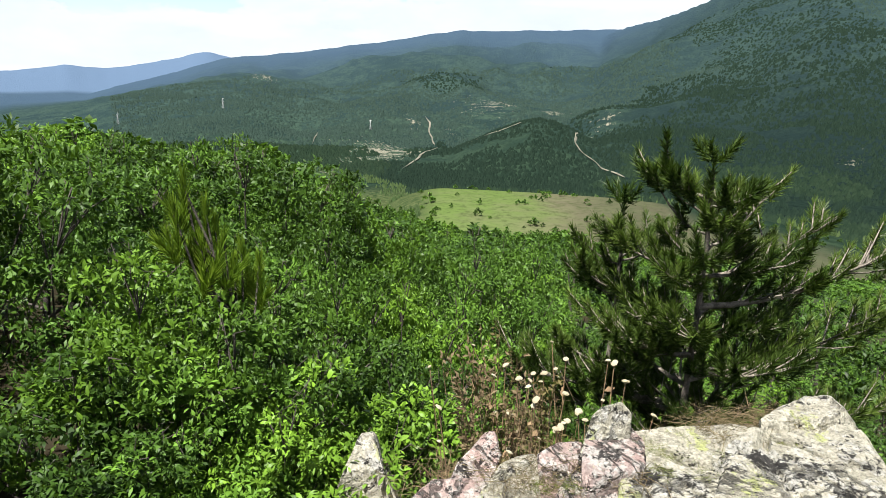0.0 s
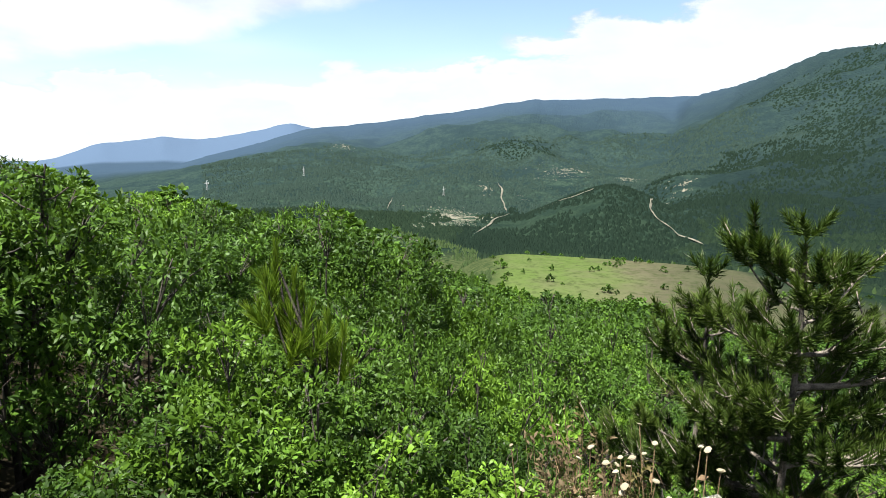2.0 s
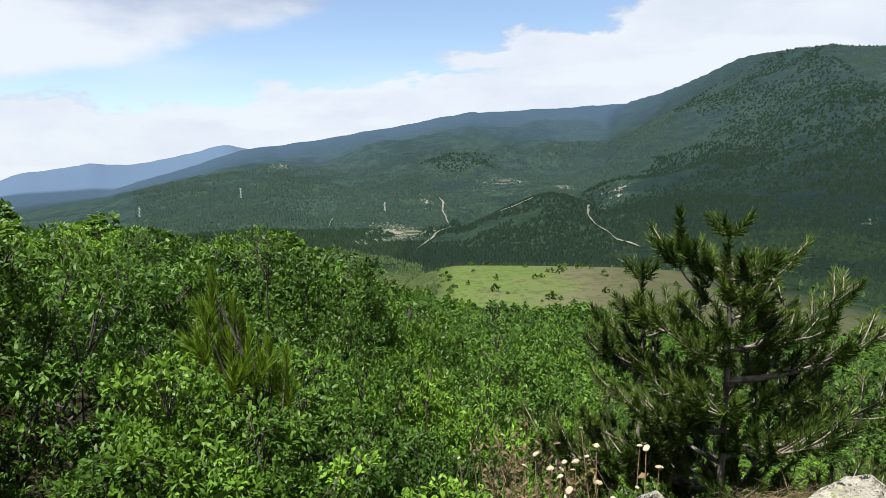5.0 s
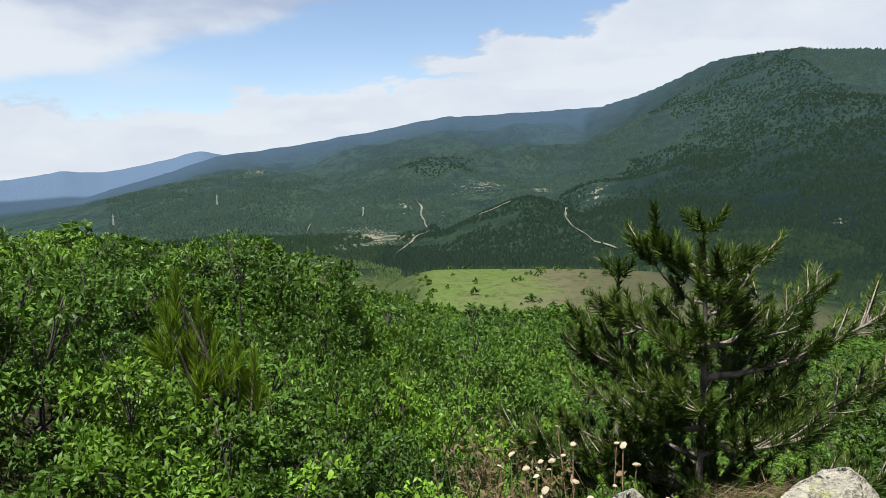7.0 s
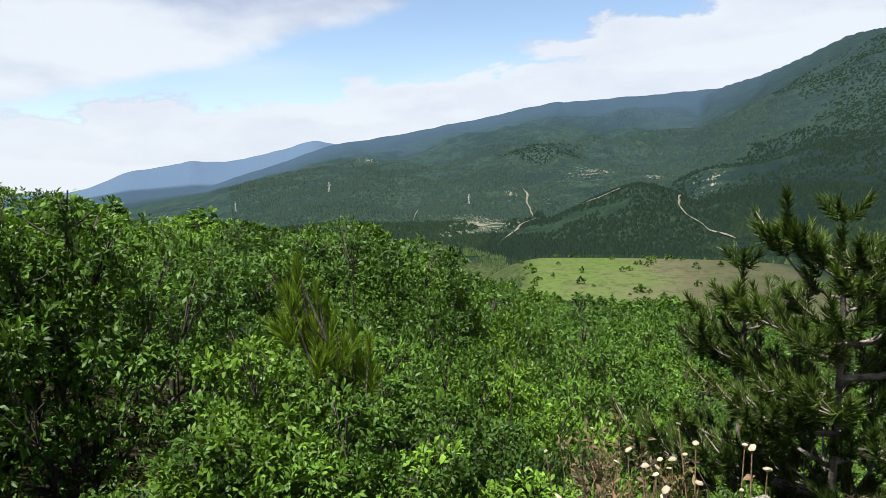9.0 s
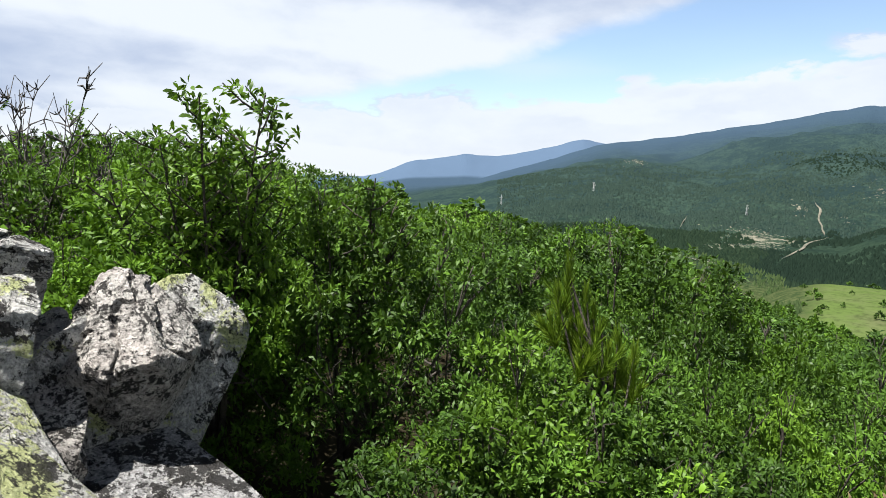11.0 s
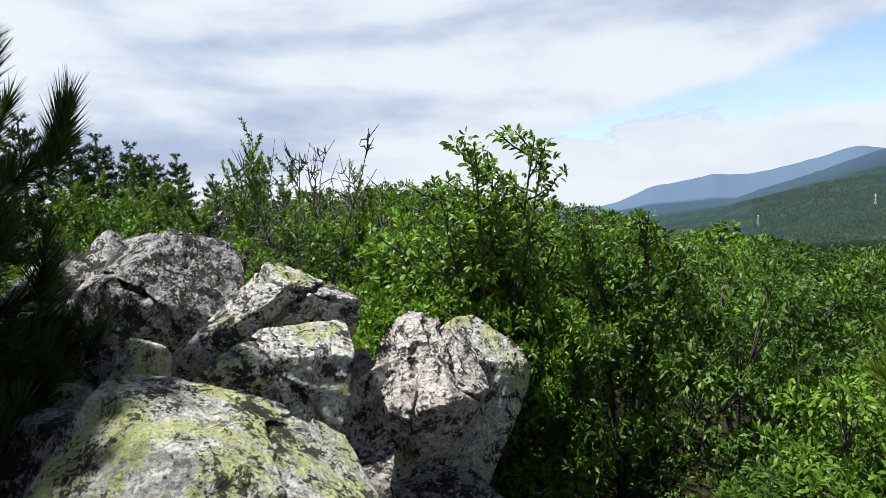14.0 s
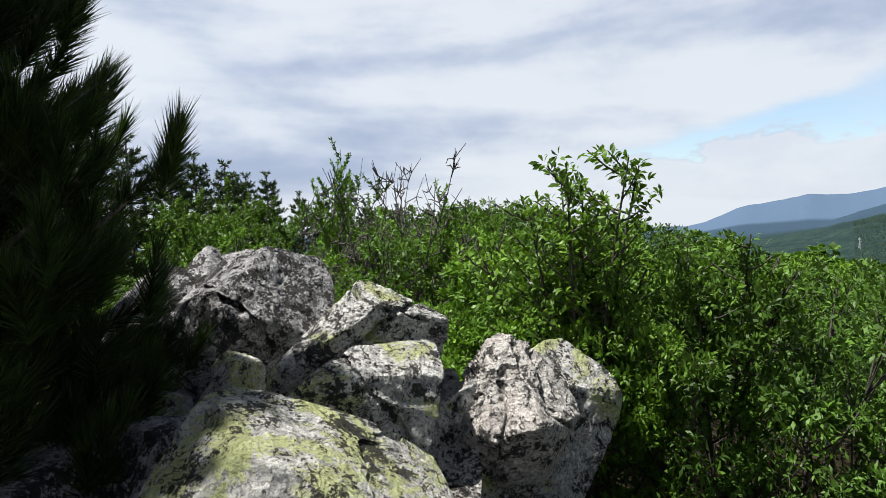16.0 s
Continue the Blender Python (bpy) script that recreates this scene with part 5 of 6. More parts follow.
far_crowns = [crown_arrays(p) for p in WOOD]
wood_soups = [Soup() for _ in FAR]
standing = 0
for d in np.geomspace(15.5, 215, 18):
    step = math.degrees((1.5 + 0.042 * d) / d)
    for az in np.arange(-62, 40, step):
        if d > 70 and az < -16:
            continue
        a, q = radians(az + rng.uniform(-0.4, 0.4) * step), d * rng.uniform(0.92, 1.08)
        x, y = q * math.sin(a), q * math.cos(a)
        grow = 1 + 0.004 * d
        room = tallest(math.degrees(a), q) - float(land(x, y))
        h, w, kind = max(1.2, min(rng.uniform(1.9, 2.9) * grow, room)), rng.uniform(1.0, 1.6) * grow, int(rng.integers(0, 3 if az < 3 else 2))
        if az < -11:
            h = min(max(1.2, room), 6.0) * rng.uniform(0.58, 1.04)
            w *= max(1.0, h / 2.6)
        if d > 50 and az > -12:
            h = min(max(1.5, room), 11.0) * rng.uniform(0.72, 1.0)
        if d < 45 and standing < 150:
            stand(FAR[kind], x, y, float(land(x, y)) + h, w, 2.6, 1.3, rng)
            standing += 1
        else:
            v, f = far_crowns[kind]
            turn_ = rng.uniform(0, 6.28)
            c, s = math.cos(turn_), math.sin(turn_)
            sx, sz = w / 1.3, h / 2.6
            wood_soups[kind].add(np.stack([(v[:, 0] * c - v[:, 1] * s) * sx + x, (v[:, 0] * s + v[:, 1] * c) * sx + y, v[:, 2] * sz + float(land(x, y))], -1), t=f)
for k, s in enumerate(wood_soups):
    tagged(new("oak_wood", s.mesh("oak_wood", (OAK_LEAF, OAK_DEEP, OAK_LIGHT)[k])), "oak wood on the lower hillside", "wood", kind="stuff")
for row, group_ in enumerate((NEAR, SLOPE, MID, MID2, FAR, THICKET, WOOD)):
    for k, ob in enumerate(group_):
        # the first of each kind stand in the wood behind the viewer
        ob.matrix_world = Matrix.Translation(on_land(-6 + 3.5 * k, -7 - 3.2 * row))

# ---- far woods, meadow bushes, tracks ----
def blobs(name, xy, size, tall, mat, seed, pointed):
    """Many small crowns in one mesh, each a low faceted spindle."""
    rng = np.random.default_rng(seed)
    n = len(xy)
    z = land(xy[:, 0], xy[:, 1])
    ang = np.linspace(0, 2 * np.pi, 6)[:5]
    rad_ = size[:, None] * rng.uniform(0.75, 1.25, (n, 5))
    a = ang[None] + rng.uniform(0, 6, (n, 1))
    ring_ = np.stack([xy[:, :1] + rad_ * np.cos(a), xy[:, 1:] + rad_ * np.sin(a), land(xy[:, :1] + rad_ * np.cos(a), xy[:, 1:] + rad_ * np.sin(a)) - 0.2], -1)
    top = np.stack([xy[:, 0], xy[:, 1], z + tall * (1.0 if pointed else 0.85)], -1)[:, None]
    v = np.concatenate([ring_, top], 1)
    f = np.array([(k, (k + 1) % 5, 5) for k in range(5)])
    faces = (f[None] + (np.arange(n) * 6)[:, None, None]).reshape(-1, 3)
    return new(name, mesh_np(name, v.reshape(-1, 3), faces, mat))


# tracks and clearings, by azimuth and height angle from the viewpoint
def drape(name, marks, width, label):
    """A bare track laid over the slopes."""
    ends = np.array([place_at(*m)[:2] for m in marks])
    u = np.linspace(0, len(ends) - 1, len(ends) * 8)
    p = np.stack([np.interp(u, np.arange(len(ends)), ends[:, k]) for k in range(2)], -1)
    p += np.stack([vnoise(u * 1.4, u * 0 + 3, 5), vnoise(u * 1.4, u * 0 + 9, 6)], -1) * 7
    d = unit(np.gradient(p, axis=0))
    narrow = np.clip(np.minimum(u, u[-1] - u) * 2.5, 0.15, 1)
    side = np.stack([-d[:, 1], d[:, 0]], -1) * (0.72 * width * narrow * (0.8 + 1.1 * vnoise(u * 2.3, u * 0 + width, 3)))[:, None]
    rows = [p - side, p - side * 0.3, p + side * 0.3, p + side]
    v = np.concatenate([np.column_stack([q, land(q[:, 0], q[:, 1]) + 1.4 + 0.4 * (k in (1, 2))]) for k, q in enumerate(rows)])
    n = len(p)
    q = np.array([(k * n + i, k * n + i + 1, (k + 1) * n + i + 1, (k + 1) * n + i) for k in range(3) for i in range(n - 1)])
    ob = new(name, mesh_np(name, v, [q], TRACK, True))
    tagged(ob, label, "track", kind="structure")
    return p


tracks = [drape("track", [(11.07, -2.22), (11.27, -3.03), (12.03, -3.99), (13.22, -4.84), (14.39, -5.53), (15.77, -5.98)], 2.3, "pale dirt track winding down the wooded mountain"),
          drape("track", [(7.63, -1.5), (6.53, -1.95), (4.84, -2.65), (3.37, -3.3), (2.15, -3.9)], 2.4, "pale dirt track along a wooded spur"),
          drape("track", [(-1.43, -1.64), (-1.04, -2.52), (-0.56, -3.41), (-0.51, -4.15)], 2.4, "pale eroded track on the forested slope"),
          drape("track", [(-10.41, -3.24), (-10.92, -4.35)], 2.0, "short pale track on the forested slope"),
          drape("track", [(-10.3, -6.64), (-7.98, -6.99)], 3.5, "pale dry stream bed in the valley"),
          drape("track", [(-3.3, -6.19), (-1.8, -4.97), (-0.07, -4.25)], 2.6, "pale dry stream bed between wooded slopes")]
rng = np.random.default_rng(9)
PALE_STONE = plain_material("pale_scree", (0.058, 0.060, 0.040), (0.150, 0.138, 0.103), 0.2, 0.95, 0.2, 0.3)
clearings = []
for az, el, wide, deep, count, size in [(-5.2, -4.75, 46, 75, 520, 2.6), (-7.4, -5.5, 22, 36, 170, 2.2), (-2.6, -4.7, 30, 40, 110, 1.8), (4.34, -0.51, 60, 90, 170, 2.6), (13.84, -1.6, 25, 50, 60, 2.0), (31.8, -3.3, 20, 50, 26, 1.1), (-14.5, 1.0, 40, 60, 40, 3.0), (9.4, -0.9, 22, 40, 50, 1.9),
                                        (-2.4, -2.2, 14, 30, 40, 1.8), (0.9, -3.0, 12, 25, 30, 1.6), (12.4, -2.9, 12, 40, 50, 1.8)]:
    x, y, r = place_at(az, el)
    clearings.append((x, y, wide, deep))
    count = int(count * 4.2)
    a, q = rng.uniform(0, 6.28, count), np.abs(rng.normal(0, 0.55, count))
    out, side = np.array([x, y]) / r, np.array([y, -x]) / r
    xy = np.array([x, y]) + side * (np.cos(a) * q * wide)[:, None] + out * (np.sin(a) * q * deep)[:, None]
    tagged(blobs("scree", xy, 0.55 * size * rng.uniform(0.4, 1.8, count), 0.22 * rng.uniform(0.5, 1.6, count), PALE_STONE, 4, False), "pale stony clearing on the mountain slope", "scree", kind="stuff")

rng = np.random.default_rng(5)
n = 92000
az = np.radians(rng.uniform(-26, 38, n))
r = np.where(rng.random(n) < 0.5, np.exp(rng.uniform(np.log(290), np.log(1000), n)), rng.uniform(950, 1900, n))
xy = np.stack([r * np.sin(az), r * np.cos(az)], -1)
azd = np.degrees(az)
clear = fbm(xy[:, 0] / 90, xy[:, 1] / 90, 3, 51)
azd = azd + 5.0 * fbm(xy[:, 0] / 110, xy[:, 1] / 110, 4, 57)
open_land = (r > 1000) & (clear > rng.uniform(-0.25, 0.45, n)) | (clear > 0.36) & (r < 1700) | (r < 470 - 60 * (azd > 17)) & (azd > -4) | (r < 720) & (azd > 12) & (rng.random(n) < 0.3) | (r < 440) & (azd < -6) | (azd < -1) & (azd > -24) & (r < 690) & (clear > -0.05)
for p in tracks:
    open_land |= (np.hypot(xy[:, 0, None] - p[None, :, 0], xy[:, 1, None] - p[None, :, 1]).min(1) < 4.5)
for x, y, wide, deep in clearings:
    q = math.hypot(x, y)
    dxy = xy - (x, y)
    side, out = (dxy[:, 0] * y - dxy[:, 1] * x) / q, (dxy[:, 0] * x + dxy[:, 1] * y) / q
    open_land |= ((side / wide) ** 2 + (out / deep) ** 2 < 1) & (rng.random(n) < 0.66)
keep = ~open_land
xy, r, azd = xy[keep], r[keep], azd[keep]
valley = (azd < -2) & (azd > -24) & (r < 690 - 22 * np.clip(azd + 2, -6, 0)) | (azd > 15) & (r < 580) & (rng.random(len(r)) < 0.45)
conifer = ~valley & (fbm(xy[:, 0] / 330 + 9, xy[:, 1] / 330, 3, 61) + 0.42 * ((azd > -3) & (azd < 14) & (r > 640) & (r < 1020)) + 0.50 * np.clip((azd - 13) / 4, 0, 1) * (r < 1400) * (r > 640) - 0.3 * (r < 640) - 0.3 * (azd < -4) > 0.16)
rr = rng.random(len(xy))
shrink = np.where(r > 1400, 0.75, 1.0)
wood = ~conifer & ~valley & (r < 1000)
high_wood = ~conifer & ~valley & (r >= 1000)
VALLEY = leaf_material("valley_scrub", (0.020, 0.040, 0.014), (0.070, 0.096, 0.040), 0.0, 0.9)
tagged(blobs("valley_scrub", xy[valley], 0.7 + 1.0 * rr[valley] ** 2, 1.8 + 3.0 * rr[valley], VALLEY, 3, False), "light green scrub along the valley floor", "scrub", kind="stuff")
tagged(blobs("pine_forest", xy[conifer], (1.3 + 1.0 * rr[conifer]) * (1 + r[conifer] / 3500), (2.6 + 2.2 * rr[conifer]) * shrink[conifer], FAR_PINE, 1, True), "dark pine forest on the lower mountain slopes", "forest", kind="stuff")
tagged(blobs("mountain_forest", xy[high_wood], 1.3 + 1.9 * rr[high_wood], 2.4 + 2.6 * rr[high_wood], HAZED_OAK, 6, False), "scattered trees high on the mountain slopes", "forest", kind="stuff")
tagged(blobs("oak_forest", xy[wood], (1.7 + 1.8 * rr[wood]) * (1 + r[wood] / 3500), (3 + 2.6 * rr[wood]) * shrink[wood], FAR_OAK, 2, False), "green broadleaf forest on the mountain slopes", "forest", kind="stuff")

# bushes on the meadow and over the fields beside it
BUSH = [broadleaf("shrub", 400 + k, 2.4, 1.5, 70, 3, 0.66, DIAMOND, mt, "dark round shrub on the grassy meadow", "shrub", "meadow shrubs", clumps=12, limbs=1, heads=4) for k, mt in enumerate((OAK_DEEP, OAK_LEAF))]
rng = np.random.default_rng(21)
made = 0
while made < 296:
    az, q = rng.uniform(-3, 36), rng.uniform(215, 430)
    if made > 175:
        az, q = rng.uniform(12, 36), rng.uniform(170, 330)
    x, y = q * math.sin(radians(az)), q * math.cos(radians(az))
    if az < 8 and rng.random() < 0.55 or vnoise(x / 40, y / 40, 8) < rng.uniform(-0.35, 0.3):
        continue
    s = rng.uniform(0.45, 1.15) * (1.6 if rng.random() < 0.12 else 1)
    copy_thing(BUSH[made % 2], Matrix.Translation(on_land(x, y, -0.1)) @ Matrix.Rotation(rng.uniform(0, 6.28), 4, "Z") @ Matrix.Diagonal((s, s, s * rng.uniform(0.7, 1.3), 1)))
    made += 1
for k, ob in enumerate(BUSH):
    ob.matrix_world = Matrix.Translation(on_land(40 + 90 * k, 330 - 30 * k))


# ---- tall shrub, dead shrub, far pines on the hilltop ----
def wispy(name, at, height, spread, seed, stems, leaf, length, label, mat, wood=BARK, leafy=14, category="shrub", thick=1.0, twigs=False):
    """A shrub of thin upright stems with small leaves along them; leafless where leafy is 0."""
    rng = np.random.default_rng(seed)
    root = thing(name, at, label, category)
    for k in range(stems):
        wood_s, green, loose = Soup(), Soup(), []
        a, lean = rng.uniform(0, 6.28), rng.uniform(0.1, 1.0) * spread
        h = height * rng.uniform(0.6, 1.0) if k else height
        u = np.linspace(0, 1, 9)
        pts = np.stack([np.cos(a) * lean * u**1.4 + 0.03 * np.sin(u * 8 + k), np.sin(a) * lean * u**1.4 + 0.03 * np.cos(u * 7 + k), u * h - 0.1 * (u == 0)], -1)
        wood_s.tube(pts, (0.014 * (1.08 - u) * (height / 2.2) + 0.002) * thick, 5)
        for m in range(16):
            f = rng.uniform(0.30, 0.97)
            q = np.array([np.interp(f, u, pts[:, i]) for i in range(3)])
            b = rng.uniform(0, 6.28)
            d = unit(np.array([math.cos(b) * 0.7, math.sin(b) * 0.7, rng.uniform(0.5, 1.2)]))
            l2 = rng.uniform(0.15, 0.42) * (1.15 - f * 0.6) * min(1.0, thick + 0.2)
            bend = q + d * l2 * 0.5 + rng.normal(size=3) * 0.02
            tip = q + d * l2 + [0, 0, 0.06]
            twig = Soup() if twigs else wood_s
            twig.tube(np.stack([q, bend, tip]), np.array([0.007, 0.005, 0.003]) * thick, 4)
            loose.append(twig)
            if not leafy:
                for _ in range(3):
                    e = bend + unit(rng.normal(size=3) + [0, 0, 0.7]) * l2 * 0.5
                    wood_s.tube(np.stack([bend, (bend + e) / 2 + rng.normal(size=3) * 0.01, e]), [0.005, 0.004, 0.0025], 4)
            else:
                w = rng.random(leafy)[:, None]
                base = q * (1 - w) + tip * w
                leaves(green, base, unit(rng.normal(size=(leafy, 3)) * 0.8 + d), length * rng.uniform(0.6, 1.2, leafy), leaf, rng)
        st = part("stem", wood_s.mesh("stem", wood, True), root)
        for twig in loose if twigs else ():
            part("twig", twig.mesh("twig", wood, True), st)
        if leafy:
            part("foliage", green.mesh("foliage", mat), st)
    return root


wispy("tall_shrub", on_land(-5.57, 2.25), 2.3 - on_land(-5.57, 2.25)[2], 0.40, 31, 16, SLIM, 0.036, "tall thin-leaved shrub rising over the oak scrub", SHRUB_LEAF, leafy=66, thick=0.5)
wispy("tall_shrub", on_land(-6.49, 1.48), 1.86 - on_land(-6.49, 1.48)[2], 0.7, 32, 17, SLIM, 0.042, "light green shrub behind the rocks", OAK_LIGHT, leafy=80, thick=0.5)
wispy("tall_shrub", on_land(-7.49, 1.48), 2.16 - on_land(-7.49, 1.48)[2], 0.7, 36, 18, SLIM, 0.042, "light green shrub behind the rocks", OAK_LIGHT, leafy=80, thick=0.5)
wispy("tall_shrub", on_land(-4.54, 2.63), 1.91 - on_land(-4.54, 2.63)[2], 0.35, 33, 9, SLIM, 0.036, "sparse thin shrub beside a dead one", SHRUB_LEAF, leafy=48, thick=0.45)
wispy("tall_shrub", on_land(-4.04, 2.73), 1.81 - on_land(-4.04, 2.73)[2], 0.5, 37, 11, SLIM, 0.036, "thin shrub with small leaves", SHRUB_LEAF, leafy=60, thick=0.45)
wispy("dead_shrub", on_land(-4.61, 2.31), 2.12 - on_land(-4.61, 2.31)[2], 0.80, 34, 24, OVAL_BLADE, 0.05, "bare grey dead shrub with fine branches", SHRUB_LEAF, DEAD_WOOD, 0, thick=0.7)


def oak_shoots(at, top, spread, stems, seed, label, mat):
    """Young oak stems that stand over the scrub, with twigs ending in rosettes of leaves."""
    rng = np.random.default_rng(seed)
    root = thing("oak_sapling", at, label, "sapling")
    high = top - at[2]
    for k in range(stems):
        a, lean = k * 2.4 + rng.uniform(-0.4, 0.4), spread * rng.uniform(0.35, 1.0)
        h = high * (1.0 if k == 0 else rng.uniform(0.86, 0.99))
        u = np.linspace(0, 1, 9)
        pts = np.stack([np.cos(a) * lean * u**1.7, np.sin(a) * lean * u**1.7, u * h - 0.05], -1)
        wood, green, ends, dirs = Soup(), Soup(), [pts[-1]], [pts[-1] - pts[-2]]
        wood.tube(pts, 0.013 * (1.1 - u) + 0.002, 5)
        for m in range(16):
            f = 0.58 + 0.40 * (m + rng.random()) / 16
            q = np.array([np.interp(f, u, pts[:, i]) for i in range(3)])
            b = m * 2.4 + rng.uniform(-0.5, 0.5)
            d = unit(np.array([math.cos(b), math.sin(b), rng.uniform(0.45, 1.0)]))
            e = q + d * rng.uniform(0.10, 0.26) * (1.35 - f * 0.6)
            wood.tube(np.stack([q, (q + e) / 2 - [0, 0, 0.01], e]), [0.005, 0.004, 0.0025], 4)
            ends += [e, q * 0.65 + e * 0.35, q * 0.35 + e * 0.65 + [0, 0, 0.015], e + rng.normal(size=3) * 0.035]
            dirs += [d + [0, 0, 0.4], d + rng.normal(size=3) * 0.5, d + rng.normal(size=3) * 0.5, d + rng.normal(size=3) * 0.4]
        sprigs(green, np.array(ends), unit(np.array(dirs)), 8, 0.042, OAK_BLADE, rng, 1.15)
        st = part("stem", wood.mesh("stem", BARK, True), root)
        part("foliage", green.mesh("foliage", mat, True), st)
    return root


oak_shoots(on_land(-2.27, 1.87), 1.94, 0.27, 7, 41, "thin young oak shoots standing over the scrub", OAK_LIGHT)
oak_shoots(on_land(-2.50, 1.98), 1.73, 0.42, 9, 36, "thin young oak shoots standing over the scrub", OAK_LIGHT)
oak_shoots(on_land(-1.95, 2.35), 1.62, 0.30, 5, 38, "young oak shoots standing over the scrub", OAK_LEAF)

rng = np.random.default_rng(14)
HILL_PINE = pine("pine_tree", on_land(-17.6, 4.6), 3.6, (0.1, 0.0), 19, 0.80, 90, "dark pine at the edge of the hilltop wood", "hilltop pines", needles=15, needle_len=0.085, width=0.012, radius=0.06, first=0.06, every=0.036, per=4, taper=1.0, rise=0.25, tip_up=0.3, close=1.2, brush=0.14)
for az, q, top in [(-83, 14, 2.9), (-80.5, 16, 3.0), (-78, 17, 2.9), (-76, 15, 2.5), (-72.5, 19, 2.6), (-70, 22, 2.2), (-68, 20, 2.0), (-64.5, 24, 1.9), (-62, 22, 1.7), (-59, 26, 1.8), (-85.5, 12, 2.8), (-88, 13, 3.0), (-56, 28, 1.5), (-52, 30, 1.4), (-74.5, 24, 3.0), (-66.5, 28, 2.6)]:
    x, y = q * math.sin(radians(az)), q * math.cos(radians(az))
    gz_ = float(land(x, y))
    s = (top + 0.68 - gz_) / 3.75
    copy_thing(HILL_PINE, Matrix.Translation((x, y, gz_)) @ Matrix.Rotation(rng.uniform(0, 6.28), 4, "Z") @ Matrix.Diagonal((s * 1.15, s * 1.15, s, 1)))

# ---- power line pylons on the far slopes ----
def pylon(az, el, tall):
    """A lattice mast with three pairs of arms."""
    x, y, _ = place_at(az, el)
    root = thing("utility_pylon", on_land(x, y, -0.5), "pale steel lattice power pylon on the wooded slope", "pylon", "power line pylons")
    w = tall * 0.07
    for sx in (-1, 1):
        for sy in (-1, 1):
            s = Soup()
            s.tube([(sx * w, sy * w, 0), (sx * w * 0.25, sy * w * 0.25, tall * 0.7), (0, 0, tall)], [0.22, 0.2, 0.14], 4)
            part("leg", s.mesh("leg", STEEL), root)
    for k, h in enumerate((0.66, 0.78, 0.90)):
        s = Soup()
        s.tube([(-w * (2.6 - 0.4 * k), 0, tall * h), (0, 0, tall * (h + 0.02)), (w * (2.6 - 0.4 * k), 0, tall * h)], [0.1, 0.18, 0.1], 4)
        part("arm", s.mesh("arm", STEEL), root)
    for k in range(4):
        s = Soup()
        a, c = w * (1 - 0.26 * k), w * (1 - 0.26 * (k + 1))
        s.tube([(-a, -a, tall * 0.175 * k), (c, -c, tall * 0.175 * (k + 1))], [0.1, 0.1], 4)
        s.tube([(a, -a, tall * 0.175 * k), (-c, -c, tall * 0.175 * (k + 1))], [0.1, 0.1], 4)
        part("brace", s.mesh("brace", STEEL), root)


for az, el, tall in ((-6.0, -2.9, 17), (-17.9, -1.6, 20), (-25.6, -3.0, 22)):
    pylon(az, el, tall)

# ---- dry flowers, grass and litter on the ledge ----
def flower_plant(at, height, heads, seed, label):
    """Dry stems with flat pale flower heads."""
    rng = np.random.default_rng(seed)
    root = thing("dry_flower", at, label, "flower", "dry flowers")
    for k in range(heads):
        s = Soup()
        a, lean = rng.uniform(0, 6.28), rng.uniform(0.02, 0.16)
        h = height * rng.uniform(0.55, 1.0)
        u = np.linspace(0, 1, 6)
        pts = np.stack([np.cos(a) * lean * u**1.5, np.sin(a) * lean * u**1.5, u * h], -1)
        s.tube(pts, 0.0022 * (1.2 - 0.5 * u), 4)
        n = 7
        w = rng.uniform(0.3, 0.95, n)
        base = np.stack([np.interp(w, u, pts[:, i]) for i in range(3)], -1)
        leaves(s, base, rng.normal(size=(n, 3)) + [0, 0, 0.5], 0.035, DIAMOND, rng)
        stem = part("stem", s.mesh("stem", DRY_STEM), root)
        s = Soup()
        m, r = 10, rng.uniform(0.006, 0.0115)
        ang = np.linspace(0, 2 * np.pi, m, endpoint=False)
        tilt = rng.normal(size=2) * 0.35
        rings = []
        for rad_, up in ((0.35, -0.55), (1.0, 0.0), (0.8, 0.35), (0.3, 0.5)):
            x, y = np.cos(ang) * rad_ * r * rng.uniform(0.8, 1.2, m), np.sin(ang) * rad_ * r * rng.uniform(0.8, 1.2, m)
            rings.append(np.stack([x, y, up * r + tilt[0] * x + tilt[1] * y], -1) + pts[-1])
        v = np.concatenate([*rings, [pts[-1] + [0, 0, 0.5 * r]]])
        q = [(i * m + j, i * m + (j + 1) % m, (i + 1) * m + (j + 1) % m, (i + 1) * m + j) for i in range(3) for j in range(m)]
        s.add(v, t=[(3 * m + j, 3 * m + (j + 1) % m, 4 * m) for j in range(m)], q=q)
        part("flower_head", s.mesh("flower_head", FLOWER), stem)
    return root


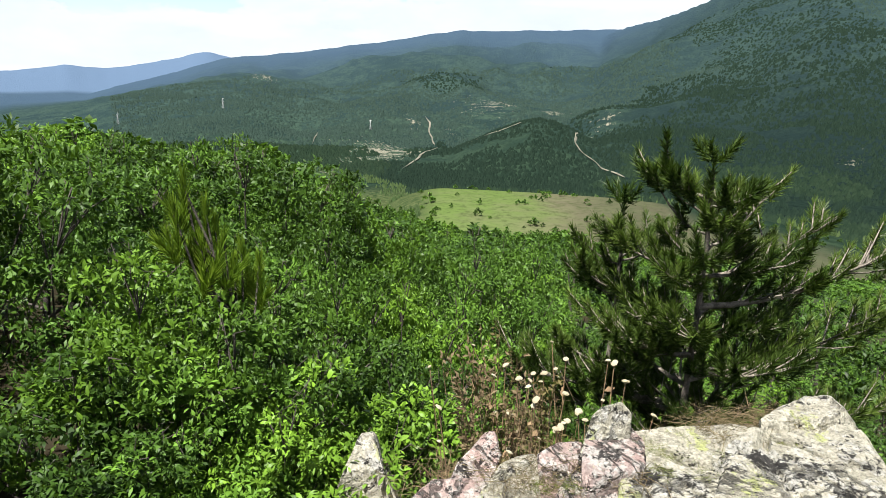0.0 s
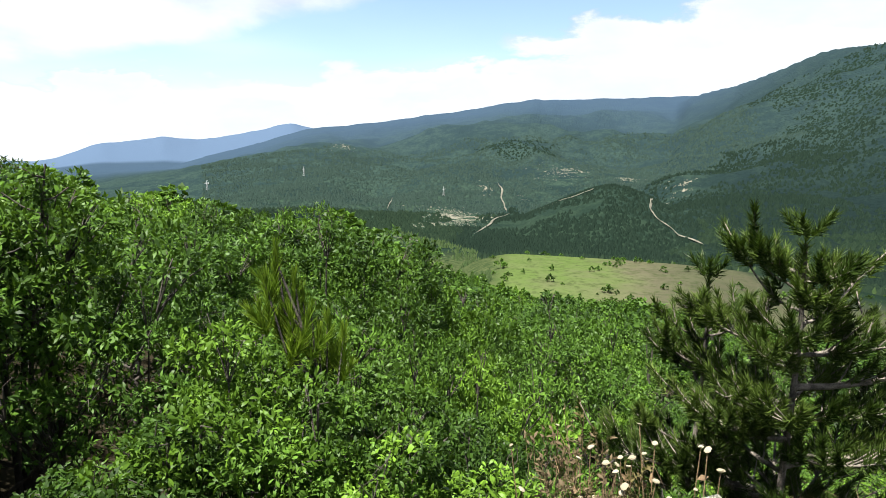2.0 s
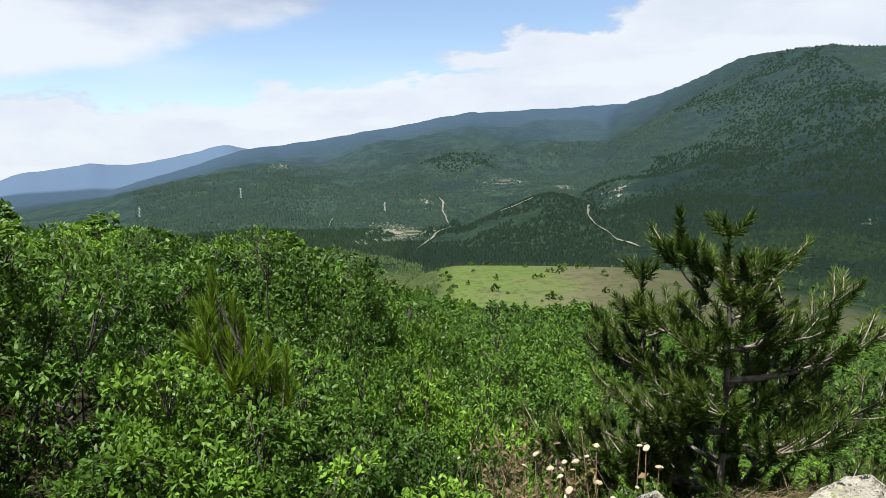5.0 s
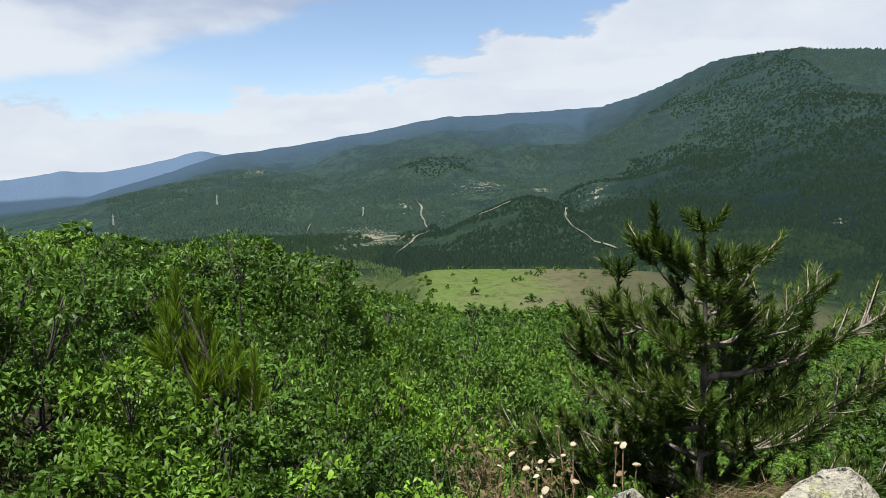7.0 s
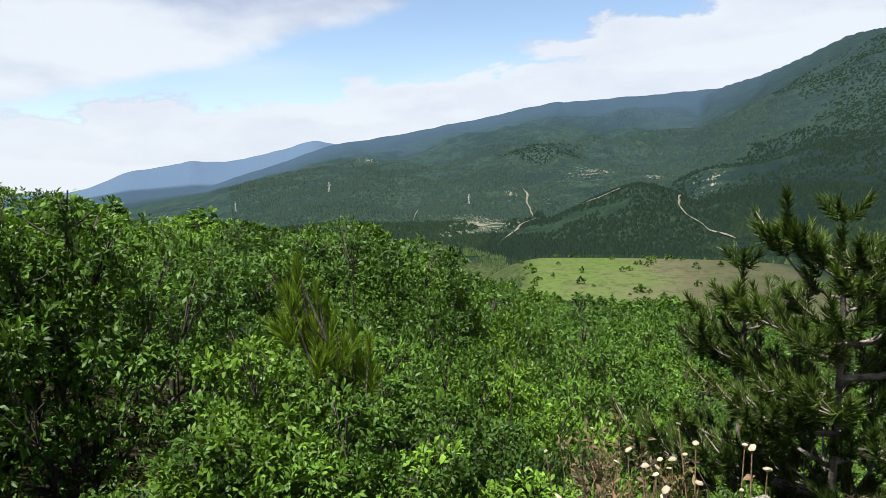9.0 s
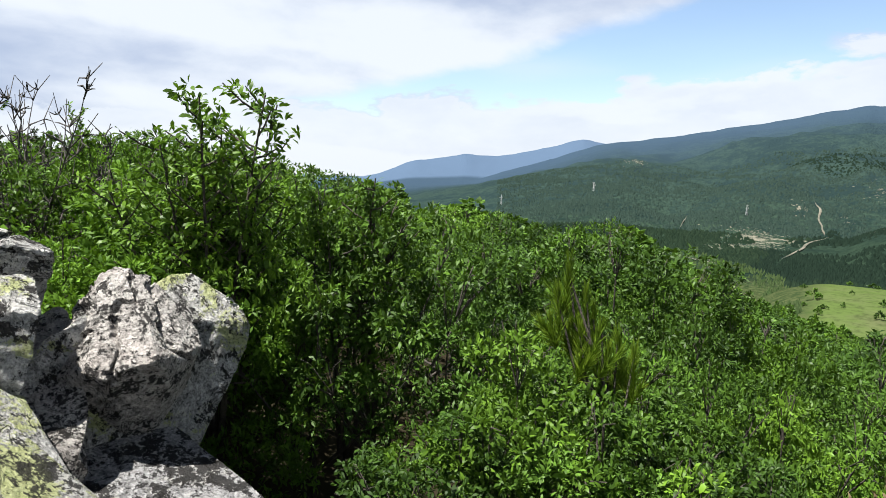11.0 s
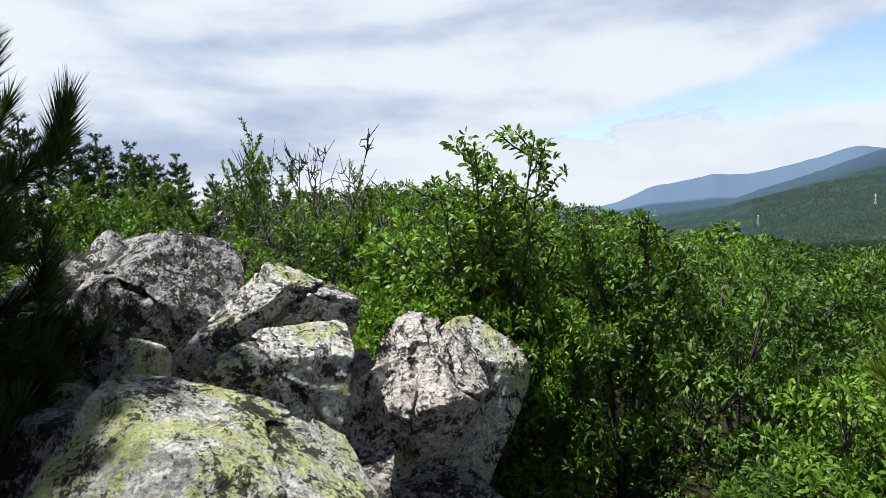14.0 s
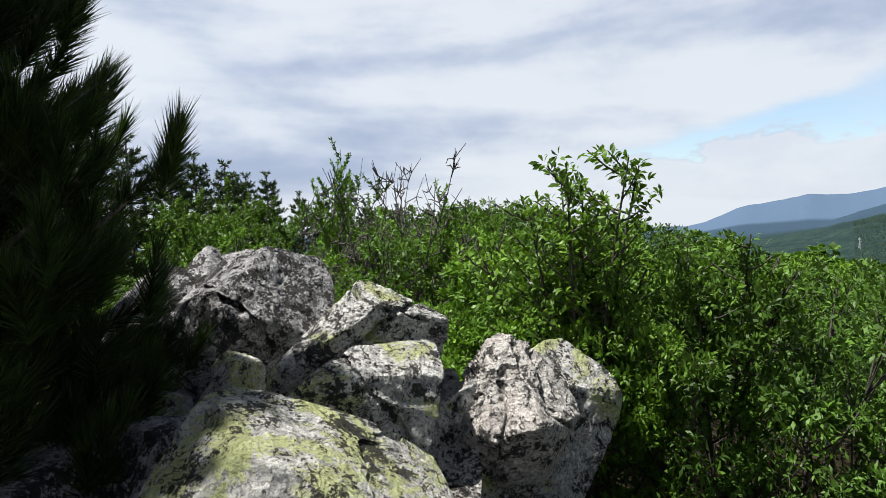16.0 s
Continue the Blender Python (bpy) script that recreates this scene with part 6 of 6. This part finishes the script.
for x, y, top, heads, seed in [(0.15, 1.80, 0.85, 6, 1), (0.23, 1.81, 0.84, 6, 2), (0.32, 1.79, 0.87, 6, 3), (0.28, 1.69, 0.75, 5, 4), (0.38, 1.75, 0.83, 5, 5), (0.49, 1.67, 0.84, 6, 6), (0.47, 1.60, 0.81, 4, 7), (0.35, 1.66, 0.77, 5, 8), (0.19, 1.74, 0.77, 5, 9), (0.13, 1.88, 0.84, 3, 20), (0.21, 1.85, 0.81, 3, 21), (0.24, 1.86, 0.82, 3, 22), (0.3, 1.84, 0.81, 3, 23), (0.35, 1.84, 0.82, 3, 24), (0.4, 1.81, 0.78, 3, 25), (0.47, 1.8, 0.79, 3, 26), (0.53, 1.78, 0.79, 3, 27), (0.45, 1.79, 0.75, 3, 28), (0.31, 1.88, 0.9, 3, 31)]:
    gz_ = float(land(x, y))
    flower_plant((x, y, gz_), top + 0.10 - gz_, heads, seed, "dry flowering plant with flat cream heads")


def grass_patch(name, spots, blades, length, lie, mat, seed, label):
    """Thin blades in tufts, standing or lying on the stones."""
    rng = np.random.default_rng(seed)
    s = Soup()
    for x, y, z, w in spots:
        base = np.stack([x + rng.normal(size=blades) * w, y + rng.normal(size=blades) * w, np.full(blades, z) + rng.uniform(-0.015, 0.008, blades)], -1)
        a = rng.uniform(0, 6.28, blades)
        d = np.stack([np.cos(a), np.sin(a), rng.uniform(0.0, 1.0, blades) * (1 - lie) + 0.05], -1)
        leaves(s, base, d, length * rng.uniform(0.5, 1.2, blades), STRAW, rng)
    return tagged(new(name, s.mesh(name, mat)), label, "grass", kind="stuff")


STRAW = blade([(0.4, 0.010)], 0.25)
grass_patch("dry_grass", [(0.677, 1.548, 0.819, 0.035), (0.737, 1.555, 0.824, 0.035), (0.801, 1.568, 0.829, 0.035), (0.85, 1.568, 0.839, 0.035), (0.882, 1.546, 0.844, 0.035), (0.81, 1.524, 0.829, 0.035), (0.749, 1.515, 0.824, 0.035), (0.917, 1.545, 0.849, 0.035), (0.501, 1.338, 0.794, 0.035), (0.461, 1.371, 0.779, 0.035), (0.278, 1.436, 0.754, 0.035), (0.336, 1.47, 0.774, 0.035), (0.241, 1.405, 0.734, 0.035), (0.175, 1.473, 0.704, 0.035), (0.857, 1.347, 0.824, 0.035), (0.10, 1.60, 0.63, 0.06), (0.02, 1.61, 0.61, 0.06)], 130, 0.075, 0.97, DRY_GRASS, 3, "dry grass and pine needles lying on the ledge")
grass_patch("mossy_grass", [(-0.10, 1.38, 0.63, 0.06), (-0.15, 1.47, 0.61, 0.06), (0.53, 1.347, 0.797, 0.016), (0.571, 1.413, 0.802, 0.016), (0.528, 1.431, 0.812, 0.016), (0.616, 1.491, 0.812, 0.016), (0.722, 1.325, 0.812, 0.016), (0.701, 1.393, 0.812, 0.016), (0.838, 1.401, 0.842, 0.016), (0.617, 1.342, 0.797, 0.016), (0.268, 1.361, 0.742, 0.016), (0.325, 1.33, 0.767, 0.016)], 240, 0.026, 0.45, MOSS, 4, "yellowish moss and grass in the cracks of the ledge")
grass_patch("dry_grass", [(0.24, 1.85, 0.45, 0.10), (0.43, 1.76, 0.45, 0.09), (0.10, 1.70, 0.52, 0.06)], 110, 0.13, 0.2, DRY_STEM, 6, "brown dry stems round the flowering plants")
WITHERED = leaf_material("withered_leaf", (0.040, 0.028, 0.010), (0.120, 0.100, 0.040), 0.15, 0.7)
for k, (x, y, top) in enumerate([(0.18, 1.84, 0.90), (0.26, 1.87, 0.90), (0.34, 1.82, 0.84), (0.44, 1.78, 0.82)]):
    wispy("dry_shrub", on_land(x, y), top - on_land(x, y)[2], 0.14, 60 + k, 12, SLIM, 0.024, "low shrub with brown withered leaves", (DRY_GRASS, WITHERED)[k % 2], DRY_STEM, leafy=16, thick=0.22)
